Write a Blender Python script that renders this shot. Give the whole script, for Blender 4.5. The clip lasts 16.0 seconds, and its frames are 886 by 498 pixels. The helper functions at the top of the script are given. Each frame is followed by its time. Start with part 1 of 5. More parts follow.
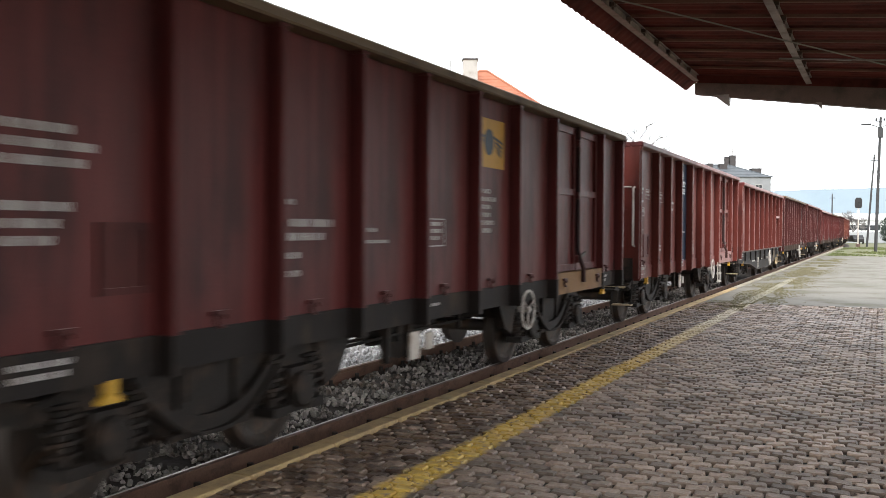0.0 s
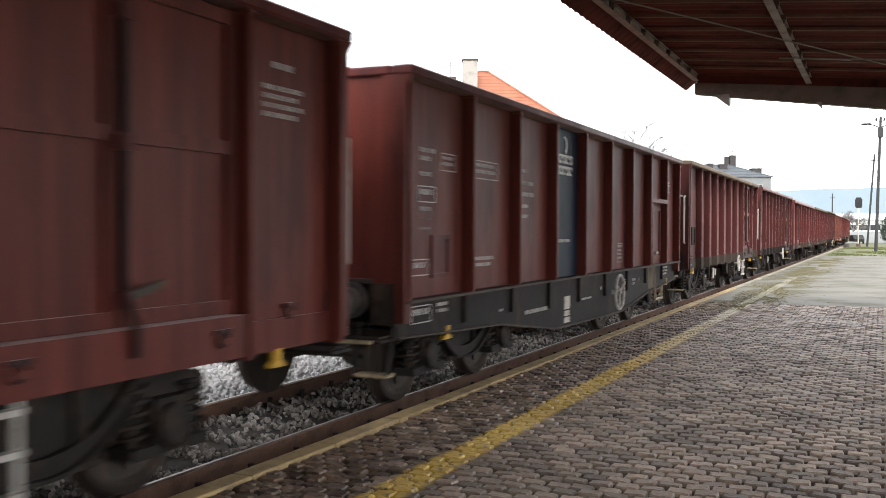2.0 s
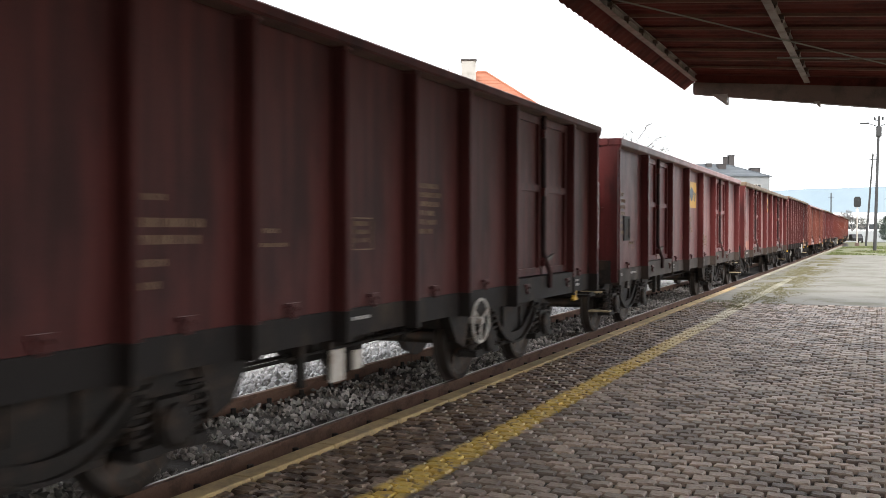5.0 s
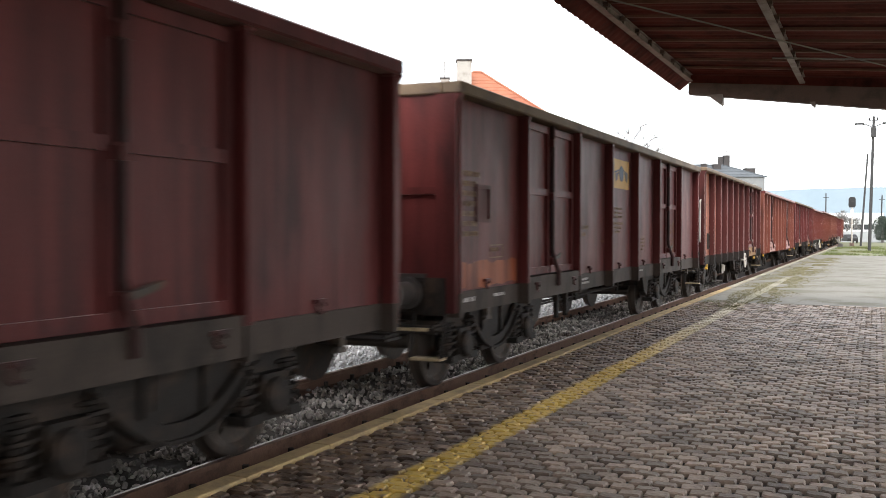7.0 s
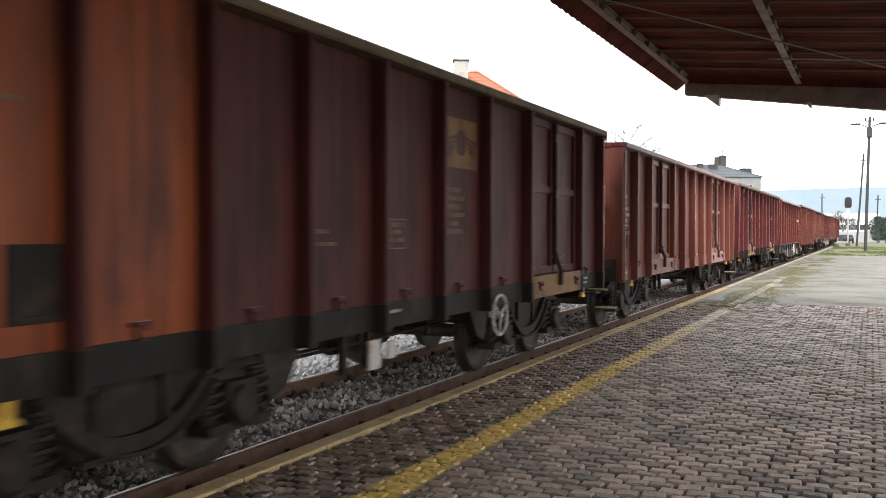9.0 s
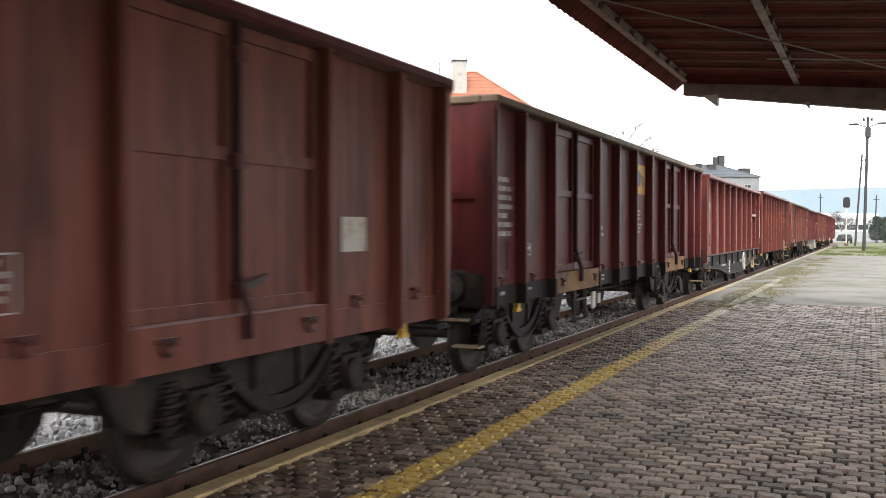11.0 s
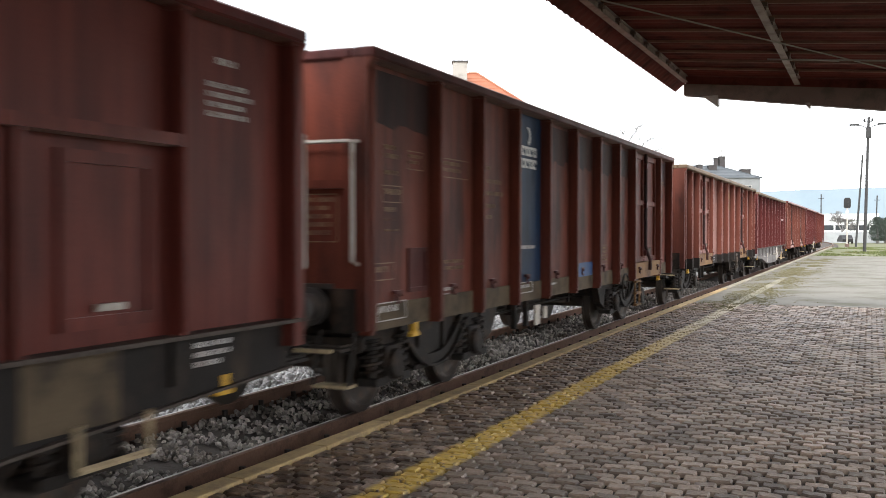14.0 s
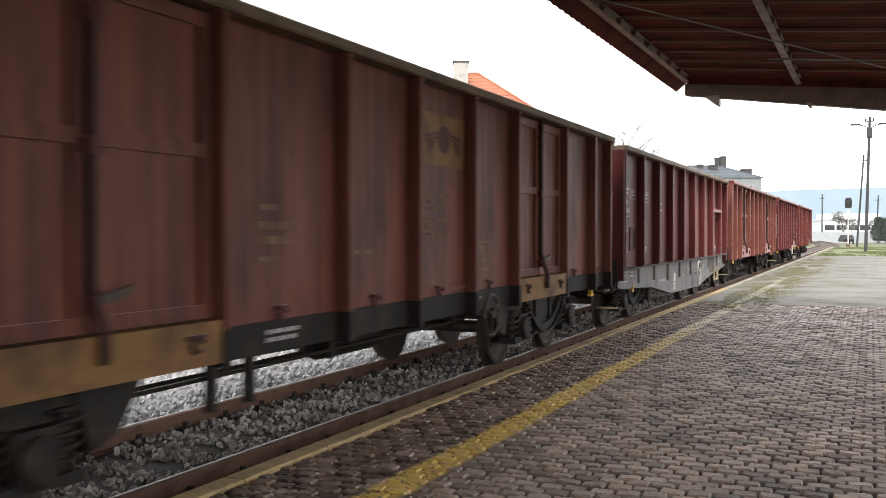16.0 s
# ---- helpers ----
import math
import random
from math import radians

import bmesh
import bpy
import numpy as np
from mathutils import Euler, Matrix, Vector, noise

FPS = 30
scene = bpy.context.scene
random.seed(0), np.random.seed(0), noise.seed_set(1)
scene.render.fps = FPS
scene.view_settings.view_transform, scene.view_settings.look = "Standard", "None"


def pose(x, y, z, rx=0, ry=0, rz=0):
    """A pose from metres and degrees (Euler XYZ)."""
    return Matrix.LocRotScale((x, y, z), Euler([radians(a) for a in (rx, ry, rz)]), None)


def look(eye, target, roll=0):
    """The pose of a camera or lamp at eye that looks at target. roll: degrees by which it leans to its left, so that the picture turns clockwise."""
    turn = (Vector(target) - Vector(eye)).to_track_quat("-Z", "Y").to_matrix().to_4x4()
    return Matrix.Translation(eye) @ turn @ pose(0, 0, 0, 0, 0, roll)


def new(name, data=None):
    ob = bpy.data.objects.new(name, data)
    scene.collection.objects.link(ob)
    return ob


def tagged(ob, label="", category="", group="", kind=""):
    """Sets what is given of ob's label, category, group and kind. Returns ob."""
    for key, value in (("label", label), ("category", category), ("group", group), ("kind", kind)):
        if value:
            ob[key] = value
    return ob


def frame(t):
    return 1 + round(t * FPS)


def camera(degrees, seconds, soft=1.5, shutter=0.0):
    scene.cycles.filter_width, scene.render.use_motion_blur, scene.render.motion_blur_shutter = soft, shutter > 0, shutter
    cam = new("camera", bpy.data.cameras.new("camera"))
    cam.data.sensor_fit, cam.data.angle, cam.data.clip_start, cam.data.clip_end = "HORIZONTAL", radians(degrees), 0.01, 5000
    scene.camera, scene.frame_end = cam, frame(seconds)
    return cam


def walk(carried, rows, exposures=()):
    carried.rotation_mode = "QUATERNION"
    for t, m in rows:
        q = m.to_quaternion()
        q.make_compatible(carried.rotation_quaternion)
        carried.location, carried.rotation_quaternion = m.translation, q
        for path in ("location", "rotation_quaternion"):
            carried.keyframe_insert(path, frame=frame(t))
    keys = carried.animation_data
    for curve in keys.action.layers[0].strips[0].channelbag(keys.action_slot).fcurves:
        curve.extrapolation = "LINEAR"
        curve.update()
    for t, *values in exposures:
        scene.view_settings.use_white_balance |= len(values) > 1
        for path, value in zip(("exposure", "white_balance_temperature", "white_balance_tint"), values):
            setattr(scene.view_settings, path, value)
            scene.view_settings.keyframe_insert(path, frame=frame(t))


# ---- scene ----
cam = camera(48.34, 16.0, soft=0.7, shutter=0.3)


def view(turn, tilt, lean, x, y, z):
    """Camera pose from its turn to the left, its tilt up and its lean, in degrees."""
    return Matrix.Translation((x, y, z)) @ Euler((radians(90 + tilt), 0, radians(turn))).to_matrix().to_4x4() @ pose(0, 0, 0, 0, 0, lean)


# ---- path: a hand-held camera that stands on the platform and turns slightly ----
PATH = (
    (0, 23.970, -1.170, 0.360, 0.005, -0.002, 1.527),
    (0.5, 23.980, -1.149, 0.316, 0.003, 0.001, 1.525),
    (1, 23.977, -1.166, 0.325, 0.002, 0.000, 1.526),
    (1.5, 23.985, -1.151, 0.286, 0.004, -0.003, 1.525),
    (2, 23.984, -1.138, 0.254, 0.004, -0.005, 1.524),
    (2.5, 23.995, -1.130, 0.198, 0.004, -0.002, 1.524),
    (3, 24.006, -1.122, 0.128, 0.004, -0.003, 1.525),
    (3.5, 24.011, -1.120, 0.104, 0.005, -0.003, 1.524),
    (4, 24.012, -1.114, 0.091, 0.005, -0.002, 1.524),
    (5.2, 23.900, -1.106, 0.075, 0.003, 0.004, 1.523),
    (6.5, 23.729, -1.102, 0.074, 0.001, 0.007, 1.522),
    (7, 23.665, -1.101, 0.105, 0.001, 0.005, 1.522),
    (7.5, 23.611, -1.100, 0.115, 0.000, 0.001, 1.524),
    (8, 23.561, -1.092, 0.095, 0.000, -0.004, 1.524),
    (8.5, 23.514, -1.094, 0.097, 0.001, -0.004, 1.525),
    (9, 23.467, -1.096, 0.120, 0.001, 0.000, 1.526),
    (10.2, 23.410, -1.090, 0.095, 0.002, -0.002, 1.525),
    (11.5, 23.388, -1.079, 0.075, 0.002, -0.004, 1.524),
    (12, 23.383, -1.062, 0.090, 0.002, -0.005, 1.524),
    (12.5, 23.389, -1.034, 0.068, 0.002, -0.004, 1.524),
    (13, 23.396, -1.022, 0.037, 0.002, -0.004, 1.523),
    (13.5, 23.416, -1.022, 0.017, 0.003, -0.005, 1.523),
    (14, 23.428, -1.029, 0.032, 0.003, -0.005, 1.523),
    (14.5, 23.438, -1.030, 0.034, 0.002, -0.005, 1.523),
    (15, 23.458, -1.020, 0.010, 0.002, -0.003, 1.522),
    (15.5, 23.478, -1.020, 0.008, 0.000, -0.001, 1.522),
    (16, 23.483, -1.020, 0.000, 0.000, 0.000, 1.522),
)
walk(cam, [(t, view(a, b, c, x, y, z)) for t, a, b, c, x, y, z in PATH])

# ---- light: a bright overcast sky ----
world = bpy.data.worlds.new("overcast_sky")
scene.world = world
world.use_nodes = True
wn, wl = world.node_tree.nodes, world.node_tree.links
sky = wn.new("ShaderNodeTexSky")
sky.sky_type, sky.sun_disc = "NISHITA", False
sky.sun_elevation, sky.sun_rotation = radians(42), radians(172)
sky.air_density, sky.dust_density, sky.ozone_density = 1.0, 4.0, 1.0
cloud = wn.new("ShaderNodeMix")
cloud.data_type = "RGBA"
cloud.inputs[0].default_value = 0.7
cloud.inputs[7].default_value = (15.0, 15.2, 15.6, 1)
wl.new(sky.outputs[0], cloud.inputs[6])
wl.new(cloud.outputs[2], wn["Background"].inputs[0])
wn["Background"].inputs[1].default_value = 0.2

sun = new("sun", bpy.data.lights.new("sun", "SUN"))
sun.data.energy, sun.data.angle, sun.data.color = 3.1, radians(22), (1.0, 0.97, 0.92)
sun.matrix_world = look((0, 0, 21), (-5.5, 23, 0))
scene.view_settings.exposure = 0.0


# ---- materials ----
def mat(name, base, rough=0.6, metal=0.0, vary=0.25, scale=6.0, fine=60.0, bump=0.15, second=None, amount=0.5, coords="Object", streak=1.0, spec=0.5, rand=0.0):
    """A surface with variation at two scales: base colour, a second colour in stains, fine grain and relief."""
    m = bpy.data.materials.new(name)
    m.use_nodes = True
    n, l = m.node_tree.nodes, m.node_tree.links
    b = n["Principled BSDF"]
    b.inputs["Roughness"].default_value, b.inputs["Metallic"].default_value = rough, metal
    b.inputs["Specular IOR Level"].default_value = spec
    if coords == "World":
        src = n.new("ShaderNodeNewGeometry").outputs["Position"]
    else:
        src = n.new("ShaderNodeTexCoord").outputs["Object"]
    mp = n.new("ShaderNodeMapping")
    mp.inputs["Scale"].default_value = (1, 1, streak)
    l.new(src, mp.inputs[0])
    big, small = n.new("ShaderNodeTexNoise"), n.new("ShaderNodeTexNoise")
    big.inputs["Scale"].default_value, big.inputs["Detail"].default_value = scale, 6
    big.inputs["Roughness"].default_value = 0.65
    small.inputs["Scale"].default_value, small.inputs["Detail"].default_value = fine, 3
    l.new(mp.outputs[0], big.inputs[0])
    l.new(src, small.inputs[0])
    ramp = n.new("ShaderNodeMapRange")
    ramp.inputs[1].default_value, ramp.inputs[2].default_value = 0.62 - 0.3 * amount, 0.82 - 0.3 * amount
    l.new(big.outputs[0], ramp.inputs[0])
    mix = n.new("ShaderNodeMix")
    mix.data_type = "RGBA"
    mix.inputs[6].default_value = (*base, 1)
    mix.inputs[7].default_value = (*(second or [c * (1 - vary) for c in base]), 1)
    l.new(ramp.outputs[0], mix.inputs[0])
    grain = n.new("ShaderNodeMapRange")
    grain.inputs[3].default_value, grain.inputs[4].default_value = 1 - vary, 1 + vary
    l.new(small.outputs[0], grain.inputs[0])
    mul = n.new("ShaderNodeMix")
    mul.data_type, mul.blend_type = "RGBA", "MULTIPLY"
    mul.inputs[0].default_value = 1
    l.new(mix.outputs[2], mul.inputs[6])
    last = grain.outputs[0]
    if rand:
        info = n.new("ShaderNodeObjectInfo")
        island = n.new("ShaderNodeNewGeometry")
        add = n.new("ShaderNodeMath")
        add.operation = "ADD"
        frac = n.new("ShaderNodeMath")
        frac.operation = "FRACT"
        l.new(info.outputs["Random"], add.inputs[0])
        l.new(island.outputs["Random Per Island"], add.inputs[1])
        l.new(add.outputs[0], frac.inputs[0])
        rr = n.new("ShaderNodeMapRange")
        rr.inputs[3].default_value, rr.inputs[4].default_value = 1 - rand, 1 + rand
        l.new(frac.outputs[0], rr.inputs[0])
        mm = n.new("ShaderNodeMath")
        mm.operation = "MULTIPLY"
        l.new(last, mm.inputs[0])
        l.new(rr.outputs[0], mm.inputs[1])
        last = mm.outputs[0]
    l.new(last, mul.inputs[7])
    l.new(mul.outputs[2], b.inputs["Base Color"])
    rg = n.new("ShaderNodeMapRange")
    rg.inputs[3].default_value, rg.inputs[4].default_value = max(0.05, rough - 0.12), min(1, rough + 0.12)
    l.new(big.outputs[0], rg.inputs[0])
    l.new(rg.outputs[0], b.inputs["Roughness"])
    if bump:
        bp = n.new("ShaderNodeBump")
        bp.inputs["Strength"].default_value, bp.inputs["Distance"].default_value = bump, 0.01
        l.new(small.outputs[0], bp.inputs["Height"])
        l.new(bp.outputs[0], b.inputs["Normal"])
    return m


def paint(name, base, second, amount=0.5, rough=0.44):
    """Weathered wagon paint: upright rust streaks and grime over an oxide coat, dented plate, dusty at a flat angle."""
    m = mat(name, base, rough, 0.0, 0.2, 2.2, 45, 0.16, second, amount, streak=0.35, spec=0.2)
    n, l = m.node_tree.nodes, m.node_tree.links
    b = n["Principled BSDF"]
    b.inputs["Sheen Weight"].default_value, b.inputs["Sheen Roughness"].default_value = 0.27, 0.3
    b.inputs["Sheen Tint"].default_value = (0.98, 0.7, 0.68, 1)
    src = n.new("ShaderNodeTexCoord").outputs["Object"]
    mp, run, dent = n.new("ShaderNodeMapping"), n.new("ShaderNodeTexNoise"), n.new("ShaderNodeTexNoise")
    mp.inputs["Scale"].default_value = (4, 11, 0.55)
    l.new(src, mp.inputs[0])
    l.new(mp.outputs[0], run.inputs[0])
    run.inputs["Scale"].default_value, run.inputs["Detail"].default_value = 1.0, 5
    mr, mul = n.new("ShaderNodeMapRange"), n.new("ShaderNodeMix")
    mr.inputs[1].default_value, mr.inputs[2].default_value, mr.inputs[3].default_value, mr.inputs[4].default_value = 0.3, 0.7, 0.6, 1.28
    l.new(run.outputs[0], mr.inputs[0])
    mul.data_type, mul.blend_type = "RGBA", "MULTIPLY"
    mul.inputs[0].default_value = 1
    l.new(b.inputs["Base Color"].links[0].from_socket, mul.inputs[6])
    l.new(mr.outputs[0], mul.inputs[7])
    l.new(mul.outputs[2], b.inputs["Base Color"])
    dent.inputs["Scale"].default_value, dent.inputs["Detail"].default_value = 1.7, 1
    l.new(src, dent.inputs[0])
    bp = n.new("ShaderNodeBump")
    bp.inputs["Strength"].default_value, bp.inputs["Distance"].default_value = 0.4, 0.05
    l.new(dent.outputs[0], bp.inputs["Height"])
    l.new(b.inputs["Normal"].links[0].from_socket, bp.inputs["Normal"])
    l.new(bp.outputs[0], b.inputs["Normal"])
    return m


M_RAIL = mat("rusty_rail_web", (0.17, 0.092, 0.06), 0.85, 0.0, 0.25, 4, 60, 0.3, (0.10, 0.055, 0.038), 0.4, "World")
M_RAIL_TOP = mat("polished_rail_head", (0.42, 0.37, 0.34), 0.4, 1.0, 0.06, 5, 80, 0.03, None, 0.3, "World")
M_SLEEPER = mat("oiled_timber", (0.05, 0.038, 0.03), 0.85, 0, 0.3, 5, 50, 0.4, (0.025, 0.02, 0.018), 0.5, "World")
# stones and bed between the rails carry part of the train's shade as colour
M_STONE = mat("ballast_stone", (0.33, 0.3, 0.27), 0.85, 0, 0.3, 1.6, 60, 0.5, (0.11, 0.08, 0.06), 0.5, "World", rand=0.6)
M_PALE_STONE = mat("pale_ballast_stone", (0.4, 0.4, 0.4), 0.85, 0, 0.25, 3, 60, 0.3, (0.27, 0.26, 0.26), 0.4, "World", rand=0.3)
M_BED = mat("ballast_bed", (0.06, 0.047, 0.038), 0.95, 0, 0.35, 8, 30, 0.8, (0.05, 0.04, 0.035), 0.5, "World")
M_GRAVEL = mat("pale_gravel", (0.26, 0.25, 0.245), 0.9, 0, 0.3, 14, 40, 0.9, (0.13, 0.125, 0.12), 0.5, "World")
M_KERB = mat("painted_kerb", (0.4, 0.285, 0.135), 0.85, 0, 0.2, 5, 60, 0.3, (0.25, 0.18, 0.1), 0.5, "World", rand=0.12)
M_ASPHALT = mat("worn_asphalt", (0.185, 0.175, 0.15), 0.85, 0, 0.2, 0.7, 30, 0.5, (0.105, 0.1, 0.066), 0.55, "World")
M_MOSS = mat("dry_moss", (0.2, 0.178, 0.1), 0.95, 0, 0.3, 2.5, 40, 0.5, (0.15, 0.15, 0.07), 0.5, "World", rand=0.2)
M_CONCRETE = mat("pale_kerb_concrete", (0.32, 0.29, 0.22), 0.85, 0, 0.2, 3, 50, 0.3, (0.2, 0.17, 0.11), 0.5, "World", rand=0.15)
M_GROUND = mat("field_ground", (0.11, 0.12, 0.055), 0.95, 0, 0.25, 0.2, 8, 0.3, (0.16, 0.14, 0.1), 0.45, "World")
M_GRASS = mat("grass_blade", (0.11, 0.135, 0.04), 0.8, 0, 0.25, 0.4, 20, 0, (0.17, 0.16, 0.075), 0.45, "World", rand=0.3)
M_ROOF = mat("painted_roof_sheet", (0.15, 0.037, 0.03), 0.85, 0, 0.2, 1.5, 30, 0.15, (0.06, 0.02, 0.017), 0.5, "World", spec=0.1)
M_STEEL = mat("grey_brown_steel", (0.15, 0.094, 0.08), 0.6, 0.1, 0.2, 3, 50, 0.2, (0.09, 0.065, 0.055), 0.5, "World")
M_PURLIN = mat("pale_beam_paint", (0.34, 0.28, 0.26), 0.55, 0, 0.15, 3, 40, 0.1, (0.2, 0.15, 0.135), 0.5, "World")
M_BATTEN = mat("batten_wood", (0.2, 0.095, 0.07), 0.7, 0, 0.2, 3, 50, 0.2, None, 0.5, "World")
M_WIRE = mat("galvanised_wire", (0.3, 0.28, 0.26), 0.5, 0.6, 0.1, 5, 50, 0, None, 0.4, "World")
M_TILE = mat("orange_roof_tile", (0.36, 0.14, 0.08), 0.85, 0, 0.15, 0.8, 12, 0.2, (0.29, 0.10, 0.06), 0.5, "World", rand=0.12)
M_PLASTER = mat("pale_plaster", (0.55, 0.52, 0.47), 0.9, 0, 0.08, 0.4, 8, 0.1, (0.46, 0.43, 0.38), 0.5, "World")
M_GREY_WALL = mat("grey_render", (0.25, 0.26, 0.27), 0.9, 0, 0.08, 0.4, 8, 0.1, (0.21, 0.22, 0.23), 0.5, "World")
M_CHIMNEY = mat("whitewashed_chimney", (0.4, 0.385, 0.36), 0.9, 0, 0.1, 2, 12, 0.2, (0.28, 0.265, 0.24), 0.4, "World")
M_SLATE = mat("grey_slate", (0.085, 0.097, 0.108), 0.75, 0, 0.12, 0.6, 8, 0.1, (0.065, 0.075, 0.085), 0.5, "World")
M_BRICK = mat("dull_brick", (0.062, 0.056, 0.056), 0.9, 0, 0.2, 3, 14, 0.2, None, 0.5, "World")
M_GLASS = mat("dark_window_glass", (0.03, 0.035, 0.04), 0.1, 0, 0.1, 2, 10, 0, None, 0.5, "World")
M_POLE = mat("tarred_pole", (0.045, 0.045, 0.047), 0.8, 0, 0.2, 3, 30, 0.2, None, 0.5, "World")
M_BLACK = mat("black_metal", (0.018, 0.018, 0.02), 0.55, 0, 0.15, 4, 50, 0.1, None, 0.5)
M_WHITE = mat("white_hall_cladding", (0.72, 0.74, 0.76), 0.6, 0, 0.05, 0.3, 6, 0, (0.62, 0.64, 0.66), 0.4, "World")
M_BARK = mat("grey_bark", (0.2, 0.19, 0.185), 0.9, 0, 0.25, 3, 30, 0.3, None, 0.5, "World")
M_FENCE = mat("pale_concrete_fence", (0.38, 0.4, 0.42), 0.8, 0, 0.1, 1, 12, 0.1, (0.3, 0.32, 0.34), 0.4, "World")
M_FIR = mat("dark_evergreen", (0.05, 0.068, 0.055), 0.85, 0, 0.3, 1, 12, 0, None, 0.5, "World", rand=0.35)

# running gear and wagon fittings
M_GEAR = mat("oily_running_gear", (0.017, 0.0135, 0.0115), 0.68, 0.0, 0.3, 5, 60, 0.3, (0.058, 0.037, 0.026), 0.45, spec=0.25)
M_WHEEL = mat("rolled_wheel_steel", (0.06, 0.048, 0.04), 0.55, 0.5, 0.2, 5, 60, 0.15, (0.12, 0.075, 0.05), 0.4)
M_BUFFER = mat("worn_buffer_steel", (0.055, 0.048, 0.045), 0.45, 0.2, 0.2, 5, 60, 0.1, (0.11, 0.085, 0.07), 0.4)
M_SILL = mat("dark_grey_sill_paint", (0.021, 0.0175, 0.0165), 0.65, 0, 0.2, 3, 50, 0.12, (0.062, 0.045, 0.034), 0.35, streak=0.5, spec=0.15)
M_GRIME = mat("grimy_brown_sill_paint", (0.062, 0.047, 0.039), 0.7, 0, 0.25, 2.5, 50, 0.2, (0.03, 0.025, 0.022), 0.45, streak=0.5, spec=0.2)
M_DUST = mat("dusty_pale_sill_paint", (0.2, 0.185, 0.18), 0.7, 0, 0.2, 3, 50, 0.12, (0.1, 0.085, 0.08), 0.4, streak=0.5, spec=0.25)
M_RAILING = mat("pale_handrail_paint", (0.5, 0.47, 0.43), 0.55, 0, 0.15, 6, 60, 0.05, (0.25, 0.18, 0.14), 0.4)
M_YELLOW = mat("yellow_fitting_paint", (0.62, 0.36, 0.03), 0.5, 0, 0.15, 6, 60, 0.05, (0.4, 0.2, 0.03), 0.4)
M_OCHRE = mat("ochre_sill_paint", (0.215, 0.112, 0.04), 0.65, 0, 0.25, 2.5, 50, 0.2, (0.1, 0.052, 0.028), 0.55, spec=0.25)
M_RIM = mat("weathered_rim_paint", (0.16, 0.108, 0.066), 0.65, 0, 0.25, 2.5, 50, 0.2, (0.085, 0.06, 0.045), 0.5)
M_CREAM = mat("cream_step_paint", (0.46, 0.36, 0.22), 0.65, 0, 0.2, 6, 60, 0.05, (0.2, 0.15, 0.1), 0.45)
M_KHAKI = mat("dusty_khaki_plate", (0.12, 0.088, 0.056), 0.75, 0, 0.2, 3, 50, 0.1, (0.055, 0.042, 0.032), 0.6, spec=0.2)
M_FADED = mat("faded_emblem_field", (0.22, 0.105, 0.03), 0.65, 0, 0.2, 4, 50, 0.05, (0.1, 0.045, 0.025), 0.5)
M_MARK = mat("faded_white_lettering", (0.58, 0.55, 0.53), 0.6, 0, 0.2, 8, 60, 0, (0.34, 0.26, 0.24), 0.4)
M_MARK_OLD = mat("dirty_ochre_lettering", (0.27, 0.17, 0.10), 0.65, 0, 0.2, 8, 60, 0, (0.14, 0.07, 0.055), 0.55)
M_EMBLEM = mat("yellow_emblem_field", (0.52, 0.27, 0.03), 0.55, 0, 0.12, 4, 50, 0.05, (0.36, 0.2, 0.03), 0.35)
M_EMBLEM_DARK = mat("dark_emblem_shape", (0.04, 0.055, 0.075), 0.55, 0, 0.2, 5, 50, 0.05, None, 0.4)
M_BLUE = mat("navy_panel_paint", (0.0065, 0.014, 0.034), 0.5, 0, 0.15, 2.5, 45, 0.1, (0.010, 0.013, 0.024), 0.4, streak=0.4, spec=0.2)
M_LOGO = mat("white_mark_paint", (0.72, 0.71, 0.7), 0.55, 0, 0.1, 6, 60, 0, (0.55, 0.53, 0.52), 0.35)
M_BRAKE = mat("pale_plate", (0.55, 0.5, 0.44), 0.6, 0, 0.15, 6, 50, 0.05, (0.35, 0.25, 0.18), 0.4)


# ---- building helpers ----
def box(bm, x0, x1, y0, y1, z0, z1):
    v = [bm.verts.new(p) for p in ((x0, y0, z0), (x1, y0, z0), (x1, y1, z0), (x0, y1, z0), (x0, y0, z1), (x1, y0, z1), (x1, y1, z1), (x0, y1, z1))]
    for f in ((0, 3, 2, 1), (4, 5, 6, 7), (0, 1, 5, 4), (1, 2, 6, 5), (2, 3, 7, 6), (3, 0, 4, 7)):
        bm.faces.new([v[i] for i in f])
    return v


def prism(bm, pts, axis, a, b):
    """A polygon in the plane across axis, pushed from a to b along it."""
    def at(p, w):
        return {"x": (w, p[0], p[1]), "y": (p[0], w, p[1]), "z": (p[0], p[1], w)}[axis]
    lo, hi = [bm.verts.new(at(p, a)) for p in pts], [bm.verts.new(at(p, b)) for p in pts]
    n = len(pts)
    bm.faces.new(lo[::-1])
    bm.faces.new(hi)
    for i in range(n):
        bm.faces.new((lo[i], lo[(i + 1) % n], hi[(i + 1) % n], hi[i]))


def rod(bm, p, q, r, n=8, r2=None):
    p, q = Vector(p), Vector(q)
    u = (q - p).normalized()
    a = u.orthogonal().normalized()
    b = u.cross(a)
    rings = []
    for c, rad in ((p, r), (q, r if r2 is None else r2)):
        rings.append([bm.verts.new(c + rad * (math.cos(2 * math.pi * i / n) * a + math.sin(2 * math.pi * i / n) * b)) for i in range(n)])
    for i in range(n):
        bm.faces.new((rings[0][i], rings[0][(i + 1) % n], rings[1][(i + 1) % n], rings[1][i]))
    bm.faces.new(rings[0][::-1])
    bm.faces.new(rings[1])


